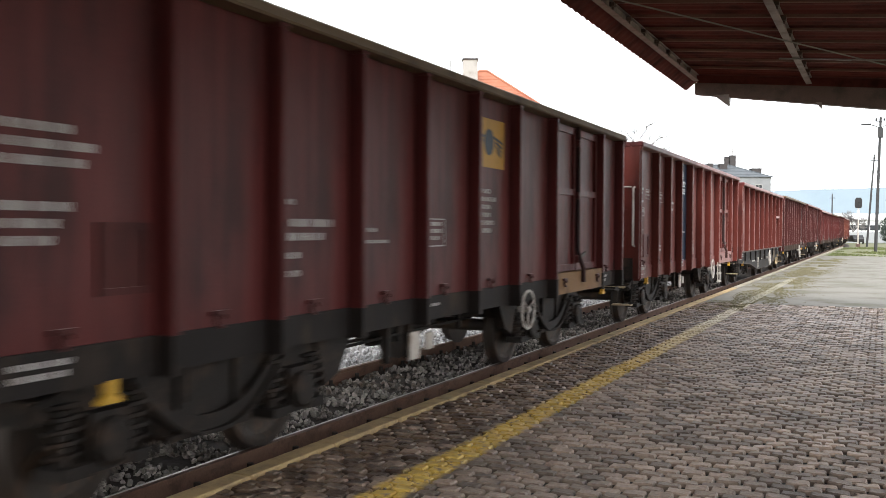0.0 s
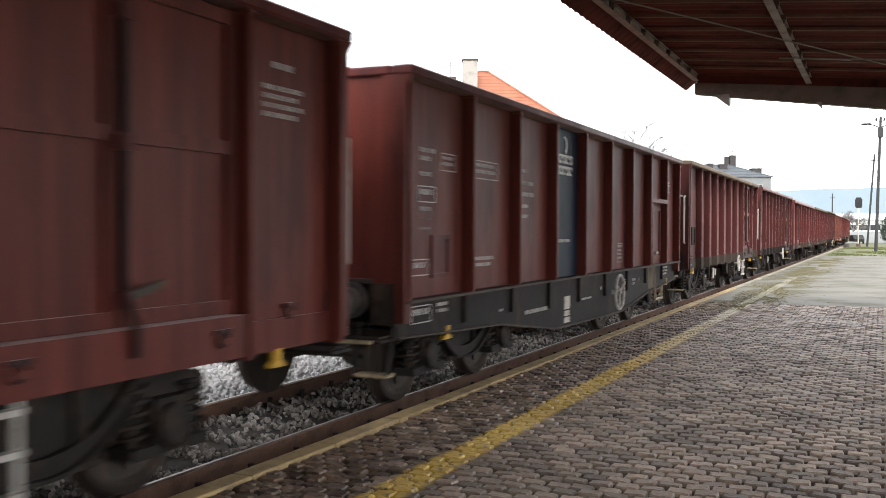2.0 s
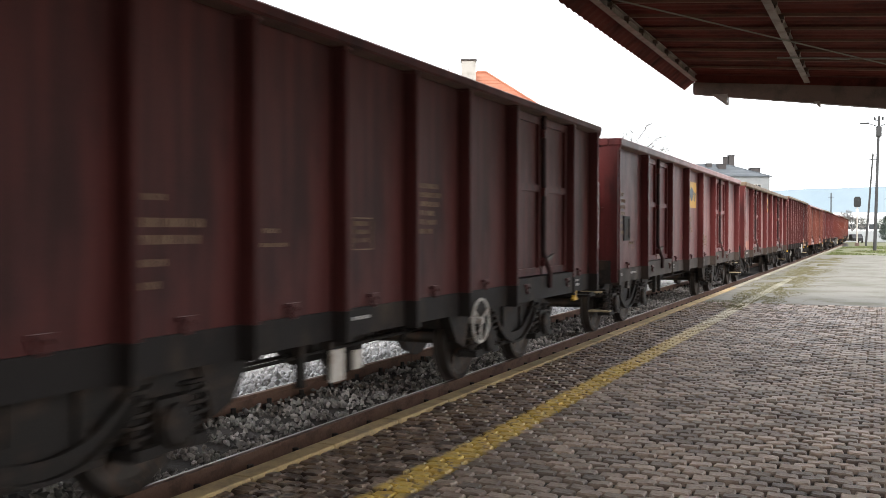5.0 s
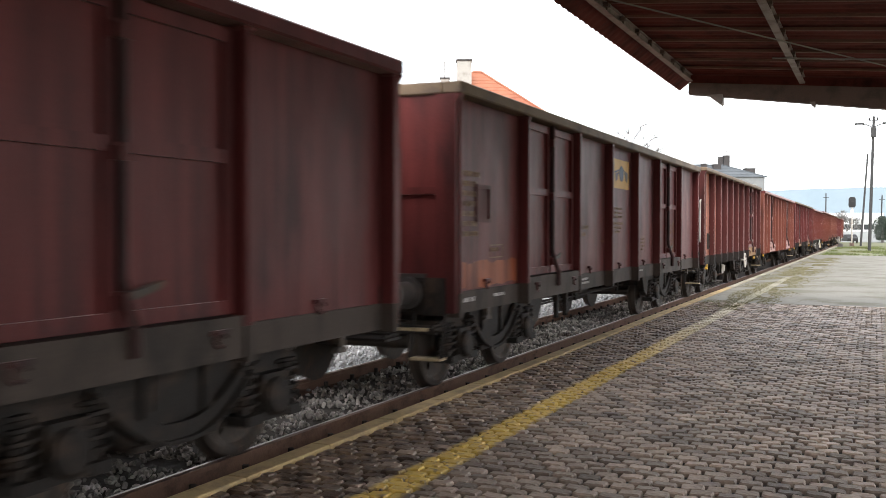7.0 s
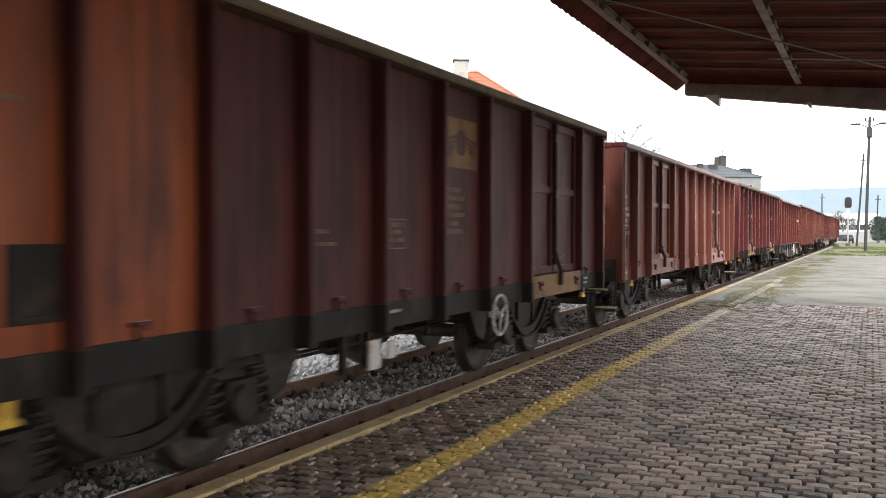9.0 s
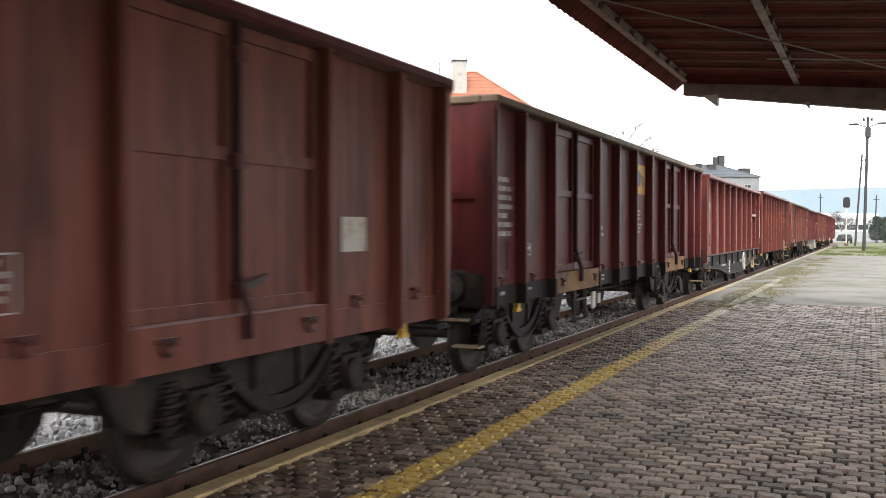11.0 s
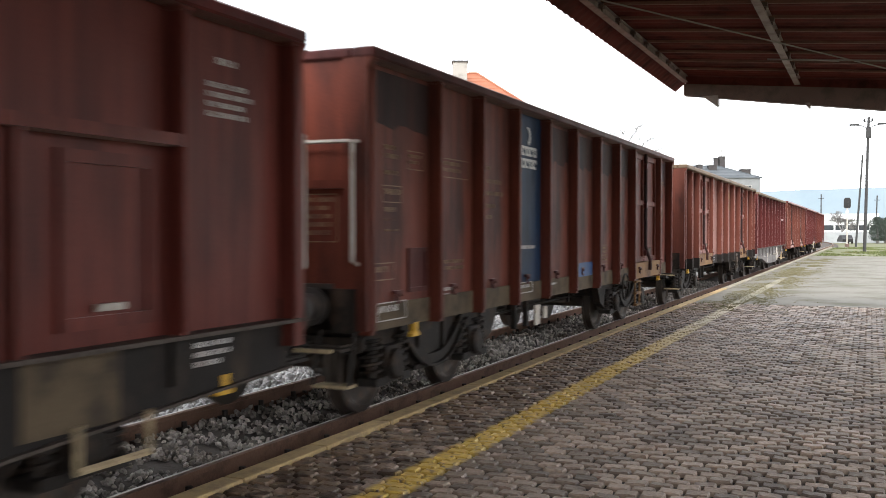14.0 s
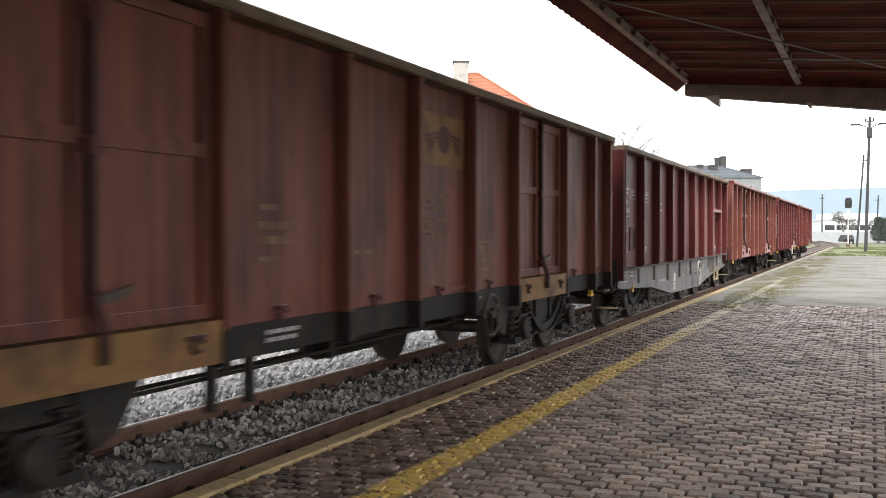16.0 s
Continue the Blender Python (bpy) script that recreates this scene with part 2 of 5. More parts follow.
def pipe(bm, pts, r, n=6):
    """One bent tube through the points."""
    pts = [Vector(p) for p in pts]
    side, rings = None, []
    for i, p in enumerate(pts):
        u = (pts[min(i + 1, len(pts) - 1)] - pts[max(i - 1, 0)]).normalized()
        side = u.orthogonal().normalized() if side is None else (side - u * side.dot(u)).normalized()
        b = u.cross(side)
        rings.append([bm.verts.new(p + r * (math.cos(2 * math.pi * k / n) * side + math.sin(2 * math.pi * k / n) * b)) for k in range(n)])
    for x, y in zip(rings, rings[1:]):
        for k in range(n):
            bm.faces.new((x[k], x[(k + 1) % n], y[(k + 1) % n], y[k]))
    bm.faces.new(rings[0][::-1])
    bm.faces.new(rings[-1])


def turned(bm, profile, axis_at, n=24, along="x"):
    """A body of revolution round a line along x (or y, z); profile rows are (along, radius)."""
    rings = []
    for a, r in profile:
        ring = []
        for i in range(n):
            c, s = r * math.cos(2 * math.pi * i / n), r * math.sin(2 * math.pi * i / n)
            d = {"x": (a, c, s), "y": (s, a, c), "z": (c, s, a)}[along]
            ring.append(bm.verts.new(Vector(axis_at) + Vector(d)))
        rings.append(ring)
    for k in range(len(rings) - 1):
        for i in range(n):
            bm.faces.new((rings[k][i], rings[k][(i + 1) % n], rings[k + 1][(i + 1) % n], rings[k + 1][i]))
    bm.faces.new(rings[0][::-1])
    bm.faces.new(rings[-1])


def finish(bm, name, material, smooth=False, bevel=0.0):
    if bevel:
        bmesh.ops.bevel(bm, geom=bm.edges[:], offset=bevel, segments=1, affect="EDGES", clamp_overlap=True)
    bmesh.ops.recalc_face_normals(bm, faces=bm.faces)
    me = bpy.data.meshes.new(name)
    bm.to_mesh(me)
    bm.free()
    for m in material if isinstance(material, (list, tuple)) else (material,):
        me.materials.append(m)
    if smooth:
        for p in me.polygons:
            p.use_smooth = True
        me.set_sharp_from_angle(angle=radians(38))
    return me


def part(name, bm, material, parent, label="", smooth=False, bevel=0.0, at=None):
    ob = new(name, bm if isinstance(bm, bpy.types.Mesh) else finish(bm, name, material, smooth, bevel))
    ob.parent = parent
    if at is not None:
        ob.matrix_basis = at
    if label:
        tagged(ob, label)
    return ob


def boxes(*rows):
    bm = bmesh.new()
    for r in rows:
        box(bm, *r)
    return bm


def thing(name, m, label, category, group=""):
    ob = new(name)
    ob.empty_display_size = 0.3
    ob.matrix_basis = m
    return tagged(ob, label, category, group)


def setting(name, bm, material, label, category, smooth=False, bevel=0.0, kind="structure"):
    return tagged(new(name, finish(bm, name, material, smooth, bevel)), label, category, "", kind)


RAIL_Z = -0.148          # top of the rails; the platform's top is z = 0
TRACK_X = -5.10          # middle of the track
KERB_X = -3.64           # platform edge

# ---- ground, track ----
BEND_Y, BEND_R = 128.0, 400.0


def bend(s):
    """Sideways and forward place of the track's middle, that far along it: straight, then a left-hand curve."""
    if s <= BEND_Y:
        return 0.0, s, 0.0
    a = (s - BEND_Y) / BEND_R
    return -BEND_R * (1 - math.cos(a)), BEND_Y + BEND_R * math.sin(a), a


def sweep(bm, profile, first, last):
    """A profile (x from the track's middle, z) carried along the track."""
    stops = [first, BEND_Y] + [BEND_Y + 8 * k for k in range(1, int((last - BEND_Y) / 8) + 1)]
    rings = []
    for s in stops:
        x, y, a = bend(s)
        rings.append([bm.verts.new((x + p * math.cos(a), y + p * math.sin(a), z)) for p, z in profile])
    n = len(profile)
    for u, v in zip(rings, rings[1:]):
        for i in range(n):
            bm.faces.new((u[i], u[(i + 1) % n], v[(i + 1) % n], v[i]))
    bm.faces.new(rings[0][::-1])
    bm.faces.new(rings[-1])


bm = bmesh.new()
box(bm, -3000, 3000, -3000, 4000, -3.5, -0.5)
setting("ground", bm, M_GROUND, "flat ground of grass and bare earth to the horizon", "ground")

bm = bmesh.new()
sweep(bm, [(TRACK_X + p, z) for p, z in ((-1.65, -0.5), (-1.25, -0.31), (1.38, -0.31), (1.38, -0.52), (-1.6, -0.52))], -30, 330)
setting("track_bed", bm, M_BED, "dark oily ballast bed under the rails, train shade in its colour", "track bed")
bm = bmesh.new()
prism(bm, [(-14.5, -0.52), (-14.0, -0.36), (-6.9, -0.36), (-6.72, -0.49), (-6.72, -0.52)], "y", -30, 120)
setting("gravel_bed", bm, M_GRAVEL, "pale grey gravel beyond the track", "gravel")


def rail(x, name):
    """A flat-bottomed rail of foot, web and worn bright head."""
    ob = thing(name, pose(0, 0, RAIL_Z), "rusty brown steel rail with a bright worn head", "rail", "rails")
    bm = bmesh.new()
    sweep(bm, [(x + p, z) for p, z in [(-0.075, -0.172), (0.075, -0.172), (0.075, -0.160), (0.012, -0.142), (0.010, -0.05), (0.036, -0.04), (0.036, -0.004), (-0.036, -0.004), (-0.036, -0.04), (-0.010, -0.05), (-0.012, -0.142), (-0.075, -0.160)]], -30, 330)
    part("rail_web", bm, M_RAIL, ob)
    bm = bmesh.new()
    sweep(bm, [(x + p, z) for p, z in ((-0.034, -0.004), (-0.012, -0.004), (-0.014, 0), (-0.030, 0))], -30, 330)
    part("rail_head", bm, M_RAIL_TOP, ob, "polished running surface")
    return ob


NEAR_RAIL, FAR_RAIL = rail(TRACK_X + 0.75, "rail"), rail(TRACK_X - 0.75, "rail")


def sleepers():
    me = finish(boxes((-1.3, 1.3, -0.13, 0.13, -0.16, 0.0)), "sleeper", M_SLEEPER, bevel=0.012)
    clip = bmesh.new()
    box(clip, -0.12, 0.12, -0.075, 0.075, 0.0, 0.016)
    rod(clip, (0.098, 0, 0.016), (0.098, 0, 0.1), 0.026, 6)
    rod(clip, (-0.098, 0, 0.016), (-0.098, 0, 0.1), 0.026, 6)
    box(clip, 0.05, 0.115, -0.055, 0.055, 0.014, 0.045)
    box(clip, -0.115, -0.05, -0.055, 0.055, 0.014, 0.045)
    clip = finish(clip, "rail_fastening", M_SLEEPER)
    for i in range(130):
        y = -5.7 + 0.62 * i
        ob = tagged(new("sleeper", me), "dark oiled timber sleeper bedded in ballast", "sleeper", "sleepers of the track")
        ob.matrix_basis = pose(TRACK_X, y, -0.318)
        if i < 70:
            for dx in (-0.75, 0.75):
                part("rail_fastening", clip, None, ob, at=pose(dx, 0, 0))


sleepers()


def stones():
    """Loose ballast stones: between the rails, in the shoulder and on the far side."""
    rng = random.Random(4)
    shapes = []
    for k in range(14):
        bm = bmesh.new()
        bmesh.ops.create_icosphere(bm, subdivisions=1, radius=1.0)
        for v in bm.verts:
            v.co *= rng.uniform(0.68, 1.15)
        bm.verts.ensure_lookup_table()
        shapes.append((np.array([v.co[:] for v in bm.verts]), [[v.index for v in f.verts] for f in bm.faces]))
        bm.free()

    def scatter(name, material, count, spot, label):
        verts, faces = [], []
        base = 0
        for _ in range(count):
            x, y, z, r = spot()
            co, fs = shapes[rng.randrange(len(shapes))]
            e = Euler((rng.uniform(0, 6), rng.uniform(0, 6), rng.uniform(0, 6))).to_matrix()
            m = np.array(e) * r
            m = m @ np.diag((rng.uniform(0.8, 1.25), rng.uniform(0.7, 1.1), rng.uniform(0.6, 0.9)))
            verts.append(co @ m.T + np.array((x, y, z)))
            faces += [[i + base for i in f] for f in fs]
            base += len(co)
        me = bpy.data.meshes.new(name)
        me.from_pydata(np.concatenate(verts).tolist(), [], faces)
        me.materials.append(material)
        tagged(new(name, me), label, "ballast", "", "stuff")

    def between():
        y = -6 + 42 * rng.random() ** 1.25
        x = rng.uniform(TRACK_X - 0.68, TRACK_X + 0.66)
        clear = abs(((y + 5.7) / 0.62 + 0.5) % 1 - 0.5) * 0.62 < 0.14
        heap = 0.5 + 0.5 * noise.noise((x * 1.3, y * 0.9, 2))
        if clear and rng.random() < 0.7:
            y += 0.31
            clear = False
        return x, y, -0.315 + (0.012 if clear and rng.random() < 0.72 else rng.uniform(-0.005, 0.06) * (0.4 + heap)), rng.uniform(0.018, 0.04)

    def shoulder():
        y = -6 + 46 * rng.random() ** 1.25
        return rng.uniform(TRACK_X + 0.83, KERB_X - 0.1), y, rng.uniform(-0.33, -0.27), rng.uniform(0.017, 0.036)

    def beyond():
        y = -6 + 40 * rng.random() ** 1.2
        return TRACK_X - 0.84 - 6.5 * rng.random() ** 1.3, y, rng.uniform(-0.36, -0.25), rng.uniform(0.024, 0.048)

    scatter("ballast_stones", M_STONE, 14000, between, "loose grey ballast stones between the rails")
    scatter("shoulder_stones", M_STONE, 4200, shoulder, "loose ballast stones beside the platform edge")
    scatter("far_stones", M_PALE_STONE, 21000, beyond, "pale loose ballast stones beyond the track")


stones()

# ---- platform ----
PAVED_END = 21.6
bm = bmesh.new()
box(bm, KERB_X + 0.16, 7.0, -36, PAVED_END, -0.52, -0.03)
platform = setting("platform_base", bm, mat("paver_joint_dirt", (0.014, 0.012, 0.01), 0.95, 0, 0.3, 6, 50, 0.5, (0.03, 0.028, 0.016), 0.4, "World"), "dark sandy bed under the platform paving", "platform")
bm = bmesh.new()
box(bm, KERB_X + 0.16, 7.0, PAVED_END, 66, -0.52, -0.004)
setting("platform_asphalt", bm, M_ASPHALT, "pale worn asphalt at the far part of the platform", "platform")

bm = boxes((-2.70, -2.50, PAVED_END + 0.05, 34.0, -0.003, 0.001))
setting("painted_line", bm, mat("worn_line_paint", (0.3, 0.28, 0.2), 0.8, 0, 0.2, 6, 40, 0.1, (0.19, 0.185, 0.15), 0.6, "World"), "worn pale safety line painted on the asphalt", "painted line")

kerb = thing("platform_kerb", pose(0, 0, 0), "tan yellow painted concrete kerb along the platform edge", "kerb")
kerb["kind"] = "structure"
for i in range(140):
    y = -35 + i * 1.0
    part("kerb_stone", boxes((KERB_X, KERB_X + 0.155, y + 0.004, y + 0.996, -0.5, 0.016)), M_KERB if y < 27 else M_CONCRETE, kerb, bevel=0.008)


def grass_strip():
    """Short grass at the far end of the platform, and dry moss in loose tufts along the edge."""
    rng = random.Random(9)

    def blades(name, count, spot, material, label):
        verts, faces = [], []
        for _ in range(count):
            x, y, z, h, w = spot()
            a = rng.uniform(0, 6.28)
            dx, dy = math.cos(a) * w, math.sin(a) * w
            n = len(verts)
            verts += [(x - dx, y - dy, z), (x + dx, y + dy, z), (x + rng.uniform(-0.6, 0.6) * h, y + rng.uniform(-0.6, 0.6) * h, z + h)]
            faces.append((n, n + 1, n + 2))
        me = bpy.data.meshes.new(name)
        me.from_pydata(verts, [], faces)
        me.materials.append(material)
        tagged(new(name, me), label, "grass", "", "stuff")

    def lawn():
        while True:
            x, y = rng.uniform(-3.2, 12), rng.uniform(68, 105)
            if noise.noise((x * 0.3, y * 0.12, 8)) > -0.12:
                break
        return x, y, -0.06, rng.uniform(0.03, 0.14), rng.uniform(0.02, 0.06)

    def tufts():
        while True:
            y = 19.5 + 40 * rng.random() ** 1.1
            x = rng.gauss(-2.55, 0.42)
            if x > KERB_X + 0.2 and noise.noise((x * 1.6, y * 0.5, 4)) > -0.1:
                return x, y, -0.012, rng.uniform(0.006, 0.024), rng.uniform(0.012, 0.04)

    blades("grass", 10000, lawn, M_GRASS, "short green grass on the verge past the platform")
    blades("moss", 36000, tufts, M_MOSS, "dry yellowish moss in patches along the platform edge")


grass_strip()
bm = bmesh.new()
box(bm, KERB_X + 0.16, 12, 66, 105, -0.52, -0.06)
setting("verge", bm, mat("grass_verge", (0.12, 0.135, 0.06), 0.95, 0, 0.25, 0.5, 12, 0.5, (0.19, 0.175, 0.125), 0.5, "World"), "patchy green grass verge past the platform end", "grass")

# ---- canopy over the platform: sheet roof that falls away from the track ----
# the unseen roof behind the viewer is added to shade the wagons' lead ends
FALL, CAN_END, CAN_BACK = 0.08, 19.9, -34.0


def roof_z(x):
    return 4.512 - FALL * (x + 3.27)


canopy = thing("platform_canopy", pose(0, 0, 0), "dark red-brown platform canopy roof on grey steel beams", "canopy")
canopy["kind"] = "structure"


def ribbed(x0, z0, x1, z1, thick):
    """A ribbed sheet between two lines along the track."""
    bm = bmesh.new()
    n = 900
    for k in range(2):
        rows = []
        for i in range(n + 1):
            y = CAN_BACK + (CAN_END - CAN_BACK) * i / n
            w = 0.009 * math.sin(2 * math.pi * y / 0.26) + thick * k
            rows.append((bm.verts.new((x0, y, z0 + w)), bm.verts.new((x1, y, z1 + w))))
        for a, b in zip(rows, rows[1:]):
            bm.faces.new((a[0], b[0], b[1], a[1]))
    return bm


part("roof_sheet", ribbed(-3.32, roof_z(-3.32), 3.5, roof_z(3.5), 0.03), M_ROOF, canopy, "dark red-brown ribbed sheet", smooth=True)
part("edge_sheet", ribbed(-3.59, 4.294, -3.32, roof_z(-3.32) - 0.004, 0.02), M_ROOF, canopy, "sloping ribbed edge sheet", smooth=True)
for x in (-3.27, -1.25, 1.0, 3.2):
    bm = bmesh.new()
    z = roof_z(x) - 0.018
    box(bm, x - 0.05, x + 0.05, CAN_BACK, 19.19, z - 0.125, z - 0.112)
    box(bm, x - 0.012, x + 0.012, CAN_BACK, 19.19, z - 0.112, z - 0.012)
    box(bm, x - 0.05, x + 0.05, CAN_BACK, 19.19, z - 0.012, z)
    part("purlin", bm, M_PURLIN, canopy, "pale grey-brown steel I-beam")
clip = bmesh.new()
box(clip, 0.02, 0.085, -0.05, 0.05, -0.10, -0.05)
rod(clip, (0.055, 0, -0.14), (0.055, 0, -0.1), 0.014, 6)
clip = finish(clip, "batten_clip", M_STEEL)
for i in range(57):
    y = CAN_BACK + 0.6 + 0.92 * i
    bm = bmesh.new()
    prism(bm, [(-3.2, roof_z(-3.2) - 0.016), (-3.2, roof_z(-3.2) - 0.055), (3.4, roof_z(3.4) - 0.055), (3.4, roof_z(3.4) - 0.016)], "y", y - 0.022, y + 0.022)
    batten = part("batten", bm, M_BATTEN, canopy)
    if y > 4:
        for x in (-3.27, -1.25, 1.0):
            part("batten_clip", clip, None, batten, at=pose(x, y, roof_z(x)))
bm = bmesh.new()
prism(bm, [(-3.3, 4.345), (-3.3, 4.127), (3.4, 3.265), (3.4, 3.79)], "y", 19.2, 19.4)
part("end_beam", bm, M_STEEL, canopy, "grey-brown steel end beam")
# board added to shut out the sky between end beam and roof
bm = bmesh.new()
prism(bm, [(-3.28, roof_z(-3.28) - 0.012), (-3.28, 4.34), (3.4, 3.785), (3.4, roof_z(3.4) - 0.012)], "y", 19.3, 19.36)
part("slit_board", bm, M_ROOF, canopy, "added dark red-brown board closing the slit above the end beam")
for x, w, h in ((-2.78, 0.17, 0.17), (-1.07, 0.06, 0.07)):
    z = 4.127 - 0.1286 * (x + 3.3)
    bm = bmesh.new()
    prism(bm, [(x - w, z + 0.03), (x + w * 0.5, z - h), (x + w * 0.7, z - h + 0.03), (x + w * 0.7, z + 0.03)], "y", 19.18, 19.42)
    part("bracket", bm, M_PURLIN, canopy)
bm = bmesh.new()
rod(bm, (-3.2, 11.6, roof_z(-3.2) - 0.15), (1.5, 19.1, roof_z(1.5) - 0.15), 0.012, 6)
part("brace_rod", bm, M_WIRE, canopy)
bm = bmesh.new()
rod(bm, (-1.5, 16.2, roof_z(-1.5) - 0.16), (3.3, 16.2, roof_z(3.3) - 0.16), 0.013, 6)
rod(bm, (-0.85, 16.2, roof_z(-0.85) - 0.16), (-0.45, 15.9, roof_z(-0.45) - 0.22), 0.012, 6)
part("conduit", bm, M_WIRE, canopy)
# columns that carry the canopy, beside and behind the viewer
for k in range(9):
    y = -33 + 6.5 * k
    bm = boxes((3.12, 3.28, y - 0.08, y + 0.08, 0, roof_z(3.2) - 0.16), (3.05, 3.35, y - 0.15, y + 0.15, -0.02, 0.03))
    part("column", bm, M_STEEL, canopy, "grey-brown steel column")


# ---- far things ----
def house(name, at, turn, w, d, eave, ridge, hip, wall_m, roof_m, label, floors, cols, overhang=0.5):
    """A house with a hipped roof, window bays in rows and a plinth."""
    h = thing(name, pose(*at, 0, 0, turn), label, "house")
    part("wall", boxes((-w / 2, w / 2, -d / 2, d / 2, 0, eave)), wall_m, h)
    o = overhang
    bm = bmesh.new()
    lo = [bm.verts.new(p) for p in ((-w / 2 - o, -d / 2 - o, eave), (w / 2 + o, -d / 2 - o, eave), (w / 2 + o, d / 2 + o, eave), (-w / 2 - o, d / 2 + o, eave))]
    a, b = bm.verts.new((-w / 2 + hip, 0, ridge)), bm.verts.new((w / 2 - hip, 0, ridge))
    for f in ((lo[0], lo[1], b, a), (lo[1], lo[2], b), (lo[2], lo[3], a, b), (lo[3], lo[0], a), (lo[3], lo[2], lo[1], lo[0])):
        bm.faces.new(f)
    roof = part("roof", bm, roof_m, h)
    # tile courses as raised lines over the roof faces
    bm = bmesh.new()
    n = max(8, int((ridge - eave) / 0.28))
    for i in range(n):
        k = (i + 0.5) / n
        x0, x1 = -w / 2 - o + k * (hip + o), w / 2 + o - k * (hip + o)
        y = (d / 2 + o) * (1 - k)
        z = eave + k * (ridge - eave)
        for p, q in (((x0, -y, z), (x1, -y, z)), ((x1, -y, z), (x1, y, z)), ((x0, y, z), (x0, -y, z))):
            rod(bm, p, q, 0.035, 4)
    part("tile_course", bm, roof_m, roof)
    bm = bmesh.new()
    for p in lo_pts(w, d, o, eave):
        rod(bm, p, (math.copysign(w / 2 - hip, p[0]), 0, ridge), 0.09, 6)
    rod(bm, (-w / 2 + hip, 0, ridge), (w / 2 - hip, 0, ridge), 0.1, 6)
    part("ridge_tile", bm, roof_m, roof)
    for side, length in ((0, w), (1, d)):
        for f in range(floors):
            for c in range(cols):
                u = (c + 0.5) / cols * length - length / 2
                z = 1.2 + f * (eave - 1.2) / floors + 0.4
                for sg in (-1, 1):
                    if side == 0:
                        m = pose(u, sg * d / 2, z, 0, 0, 0 if sg < 0 else 180)
                    else:
                        m = pose(sg * w / 2, u, z, 0, 0, 90 if sg > 0 else -90)
                    win = part("window", boxes((-0.55, 0.55, -0.06, 0.02, 0, 1.5)), M_CHIMNEY, h, at=m)
                    part("pane", boxes((-0.46, -0.04, -0.075, -0.062, 0.08, 1.42), (0.04, 0.46, -0.075, -0.062, 0.08, 1.42)), M_GLASS, win)
    return h


def lo_pts(w, d, o, z):
    return ((-w / 2 - o, -d / 2 - o, z), (w / 2 + o, -d / 2 - o, z), (w / 2 + o, d / 2 + o, z), (-w / 2 - o, d / 2 + o, z))


def chimney(h, x, y, z0, z1, w, material, cap=True):
    c = part("chimney", boxes((x - w / 2, x + w / 2, y - w / 2, y + w / 2, z0, z1)), material, h)
    if cap:
        part("cap", boxes((x - w / 2 - 0.06, x + w / 2 + 0.06, y - w / 2 - 0.06, y + w / 2 + 0.06, z1, z1 + 0.1)), M_BRICK, c)


villa = house("house", (-26.3, 66.1, -0.5), 24, 11, 12, 8.6, 13.35, 5.2, M_PLASTER, M_TILE, "plastered house with an orange tiled hip roof and white chimneys", 2, 3)
chimney(villa, -1.0, -2.0, 10, 13.75, 1.0, M_CHIMNEY)
wing = house("house", (-33.2, 66.5, -0.5), 24, 10, 9, 9.4, 12.7, 4.0, M_PLASTER, M_TILE, "plastered house wing with tiled roof and chimneys", 2, 3)
chimney(wing, 2.4, 0.6, 11, 12.95, 1.0, M_CHIMNEY)
chimney(wing, 3.85, 0.2, 11, 13.35, 0.65, M_CHIMNEY)
bm = bmesh.new()
rod(bm, (3.8, 0.2, 13.3), (3.8, 0.2, 14.7), 0.03, 5)
for z in (14.1, 14.35, 14.6):
    rod(bm, (3.5, 0.2, z), (4.1, 0.2, z), 0.015, 4)
part("aerial", bm, M_WIRE, wing)
block = house("apartment_house", (-25.0, 163.2, -0.5), 24, 15, 11, 10.4, 12.6, 5.0, M_GREY_WALL, M_SLATE, "pale apartment house with a grey slate hip roof", 3, 4, overhang=0.25)
for x, y, z1, w in ((-0.8, -1.0, 12.75, 0.8), (1.05, -1.6, 12.6, 1.2), (2.2, 0.3, 13.9, 0.6), (3.15, 0.3, 14.15, 0.9), (6.3, -1.6, 11.95, 1.5)):
    chimney(block, x, y, 10.8, z1 - 0.1, w, M_BRICK)
bm = bmesh.new()
rod(bm, (3.15, 0.3, 14.0), (3.15, 0.3, 15.3), 0.05, 5)
rod(bm, (2.65, 0.3, 14.8), (3.65, 0.3, 14.8), 0.03, 4)
part("aerial", bm, M_WIRE, block)


def ray(px, depth):
    """A spot on the ground plan at that bearing fraction across the view and that depth."""
    r = px * depth
    return r * 0.917 - depth * 0.3985, r * 0.3985 + depth * 0.917


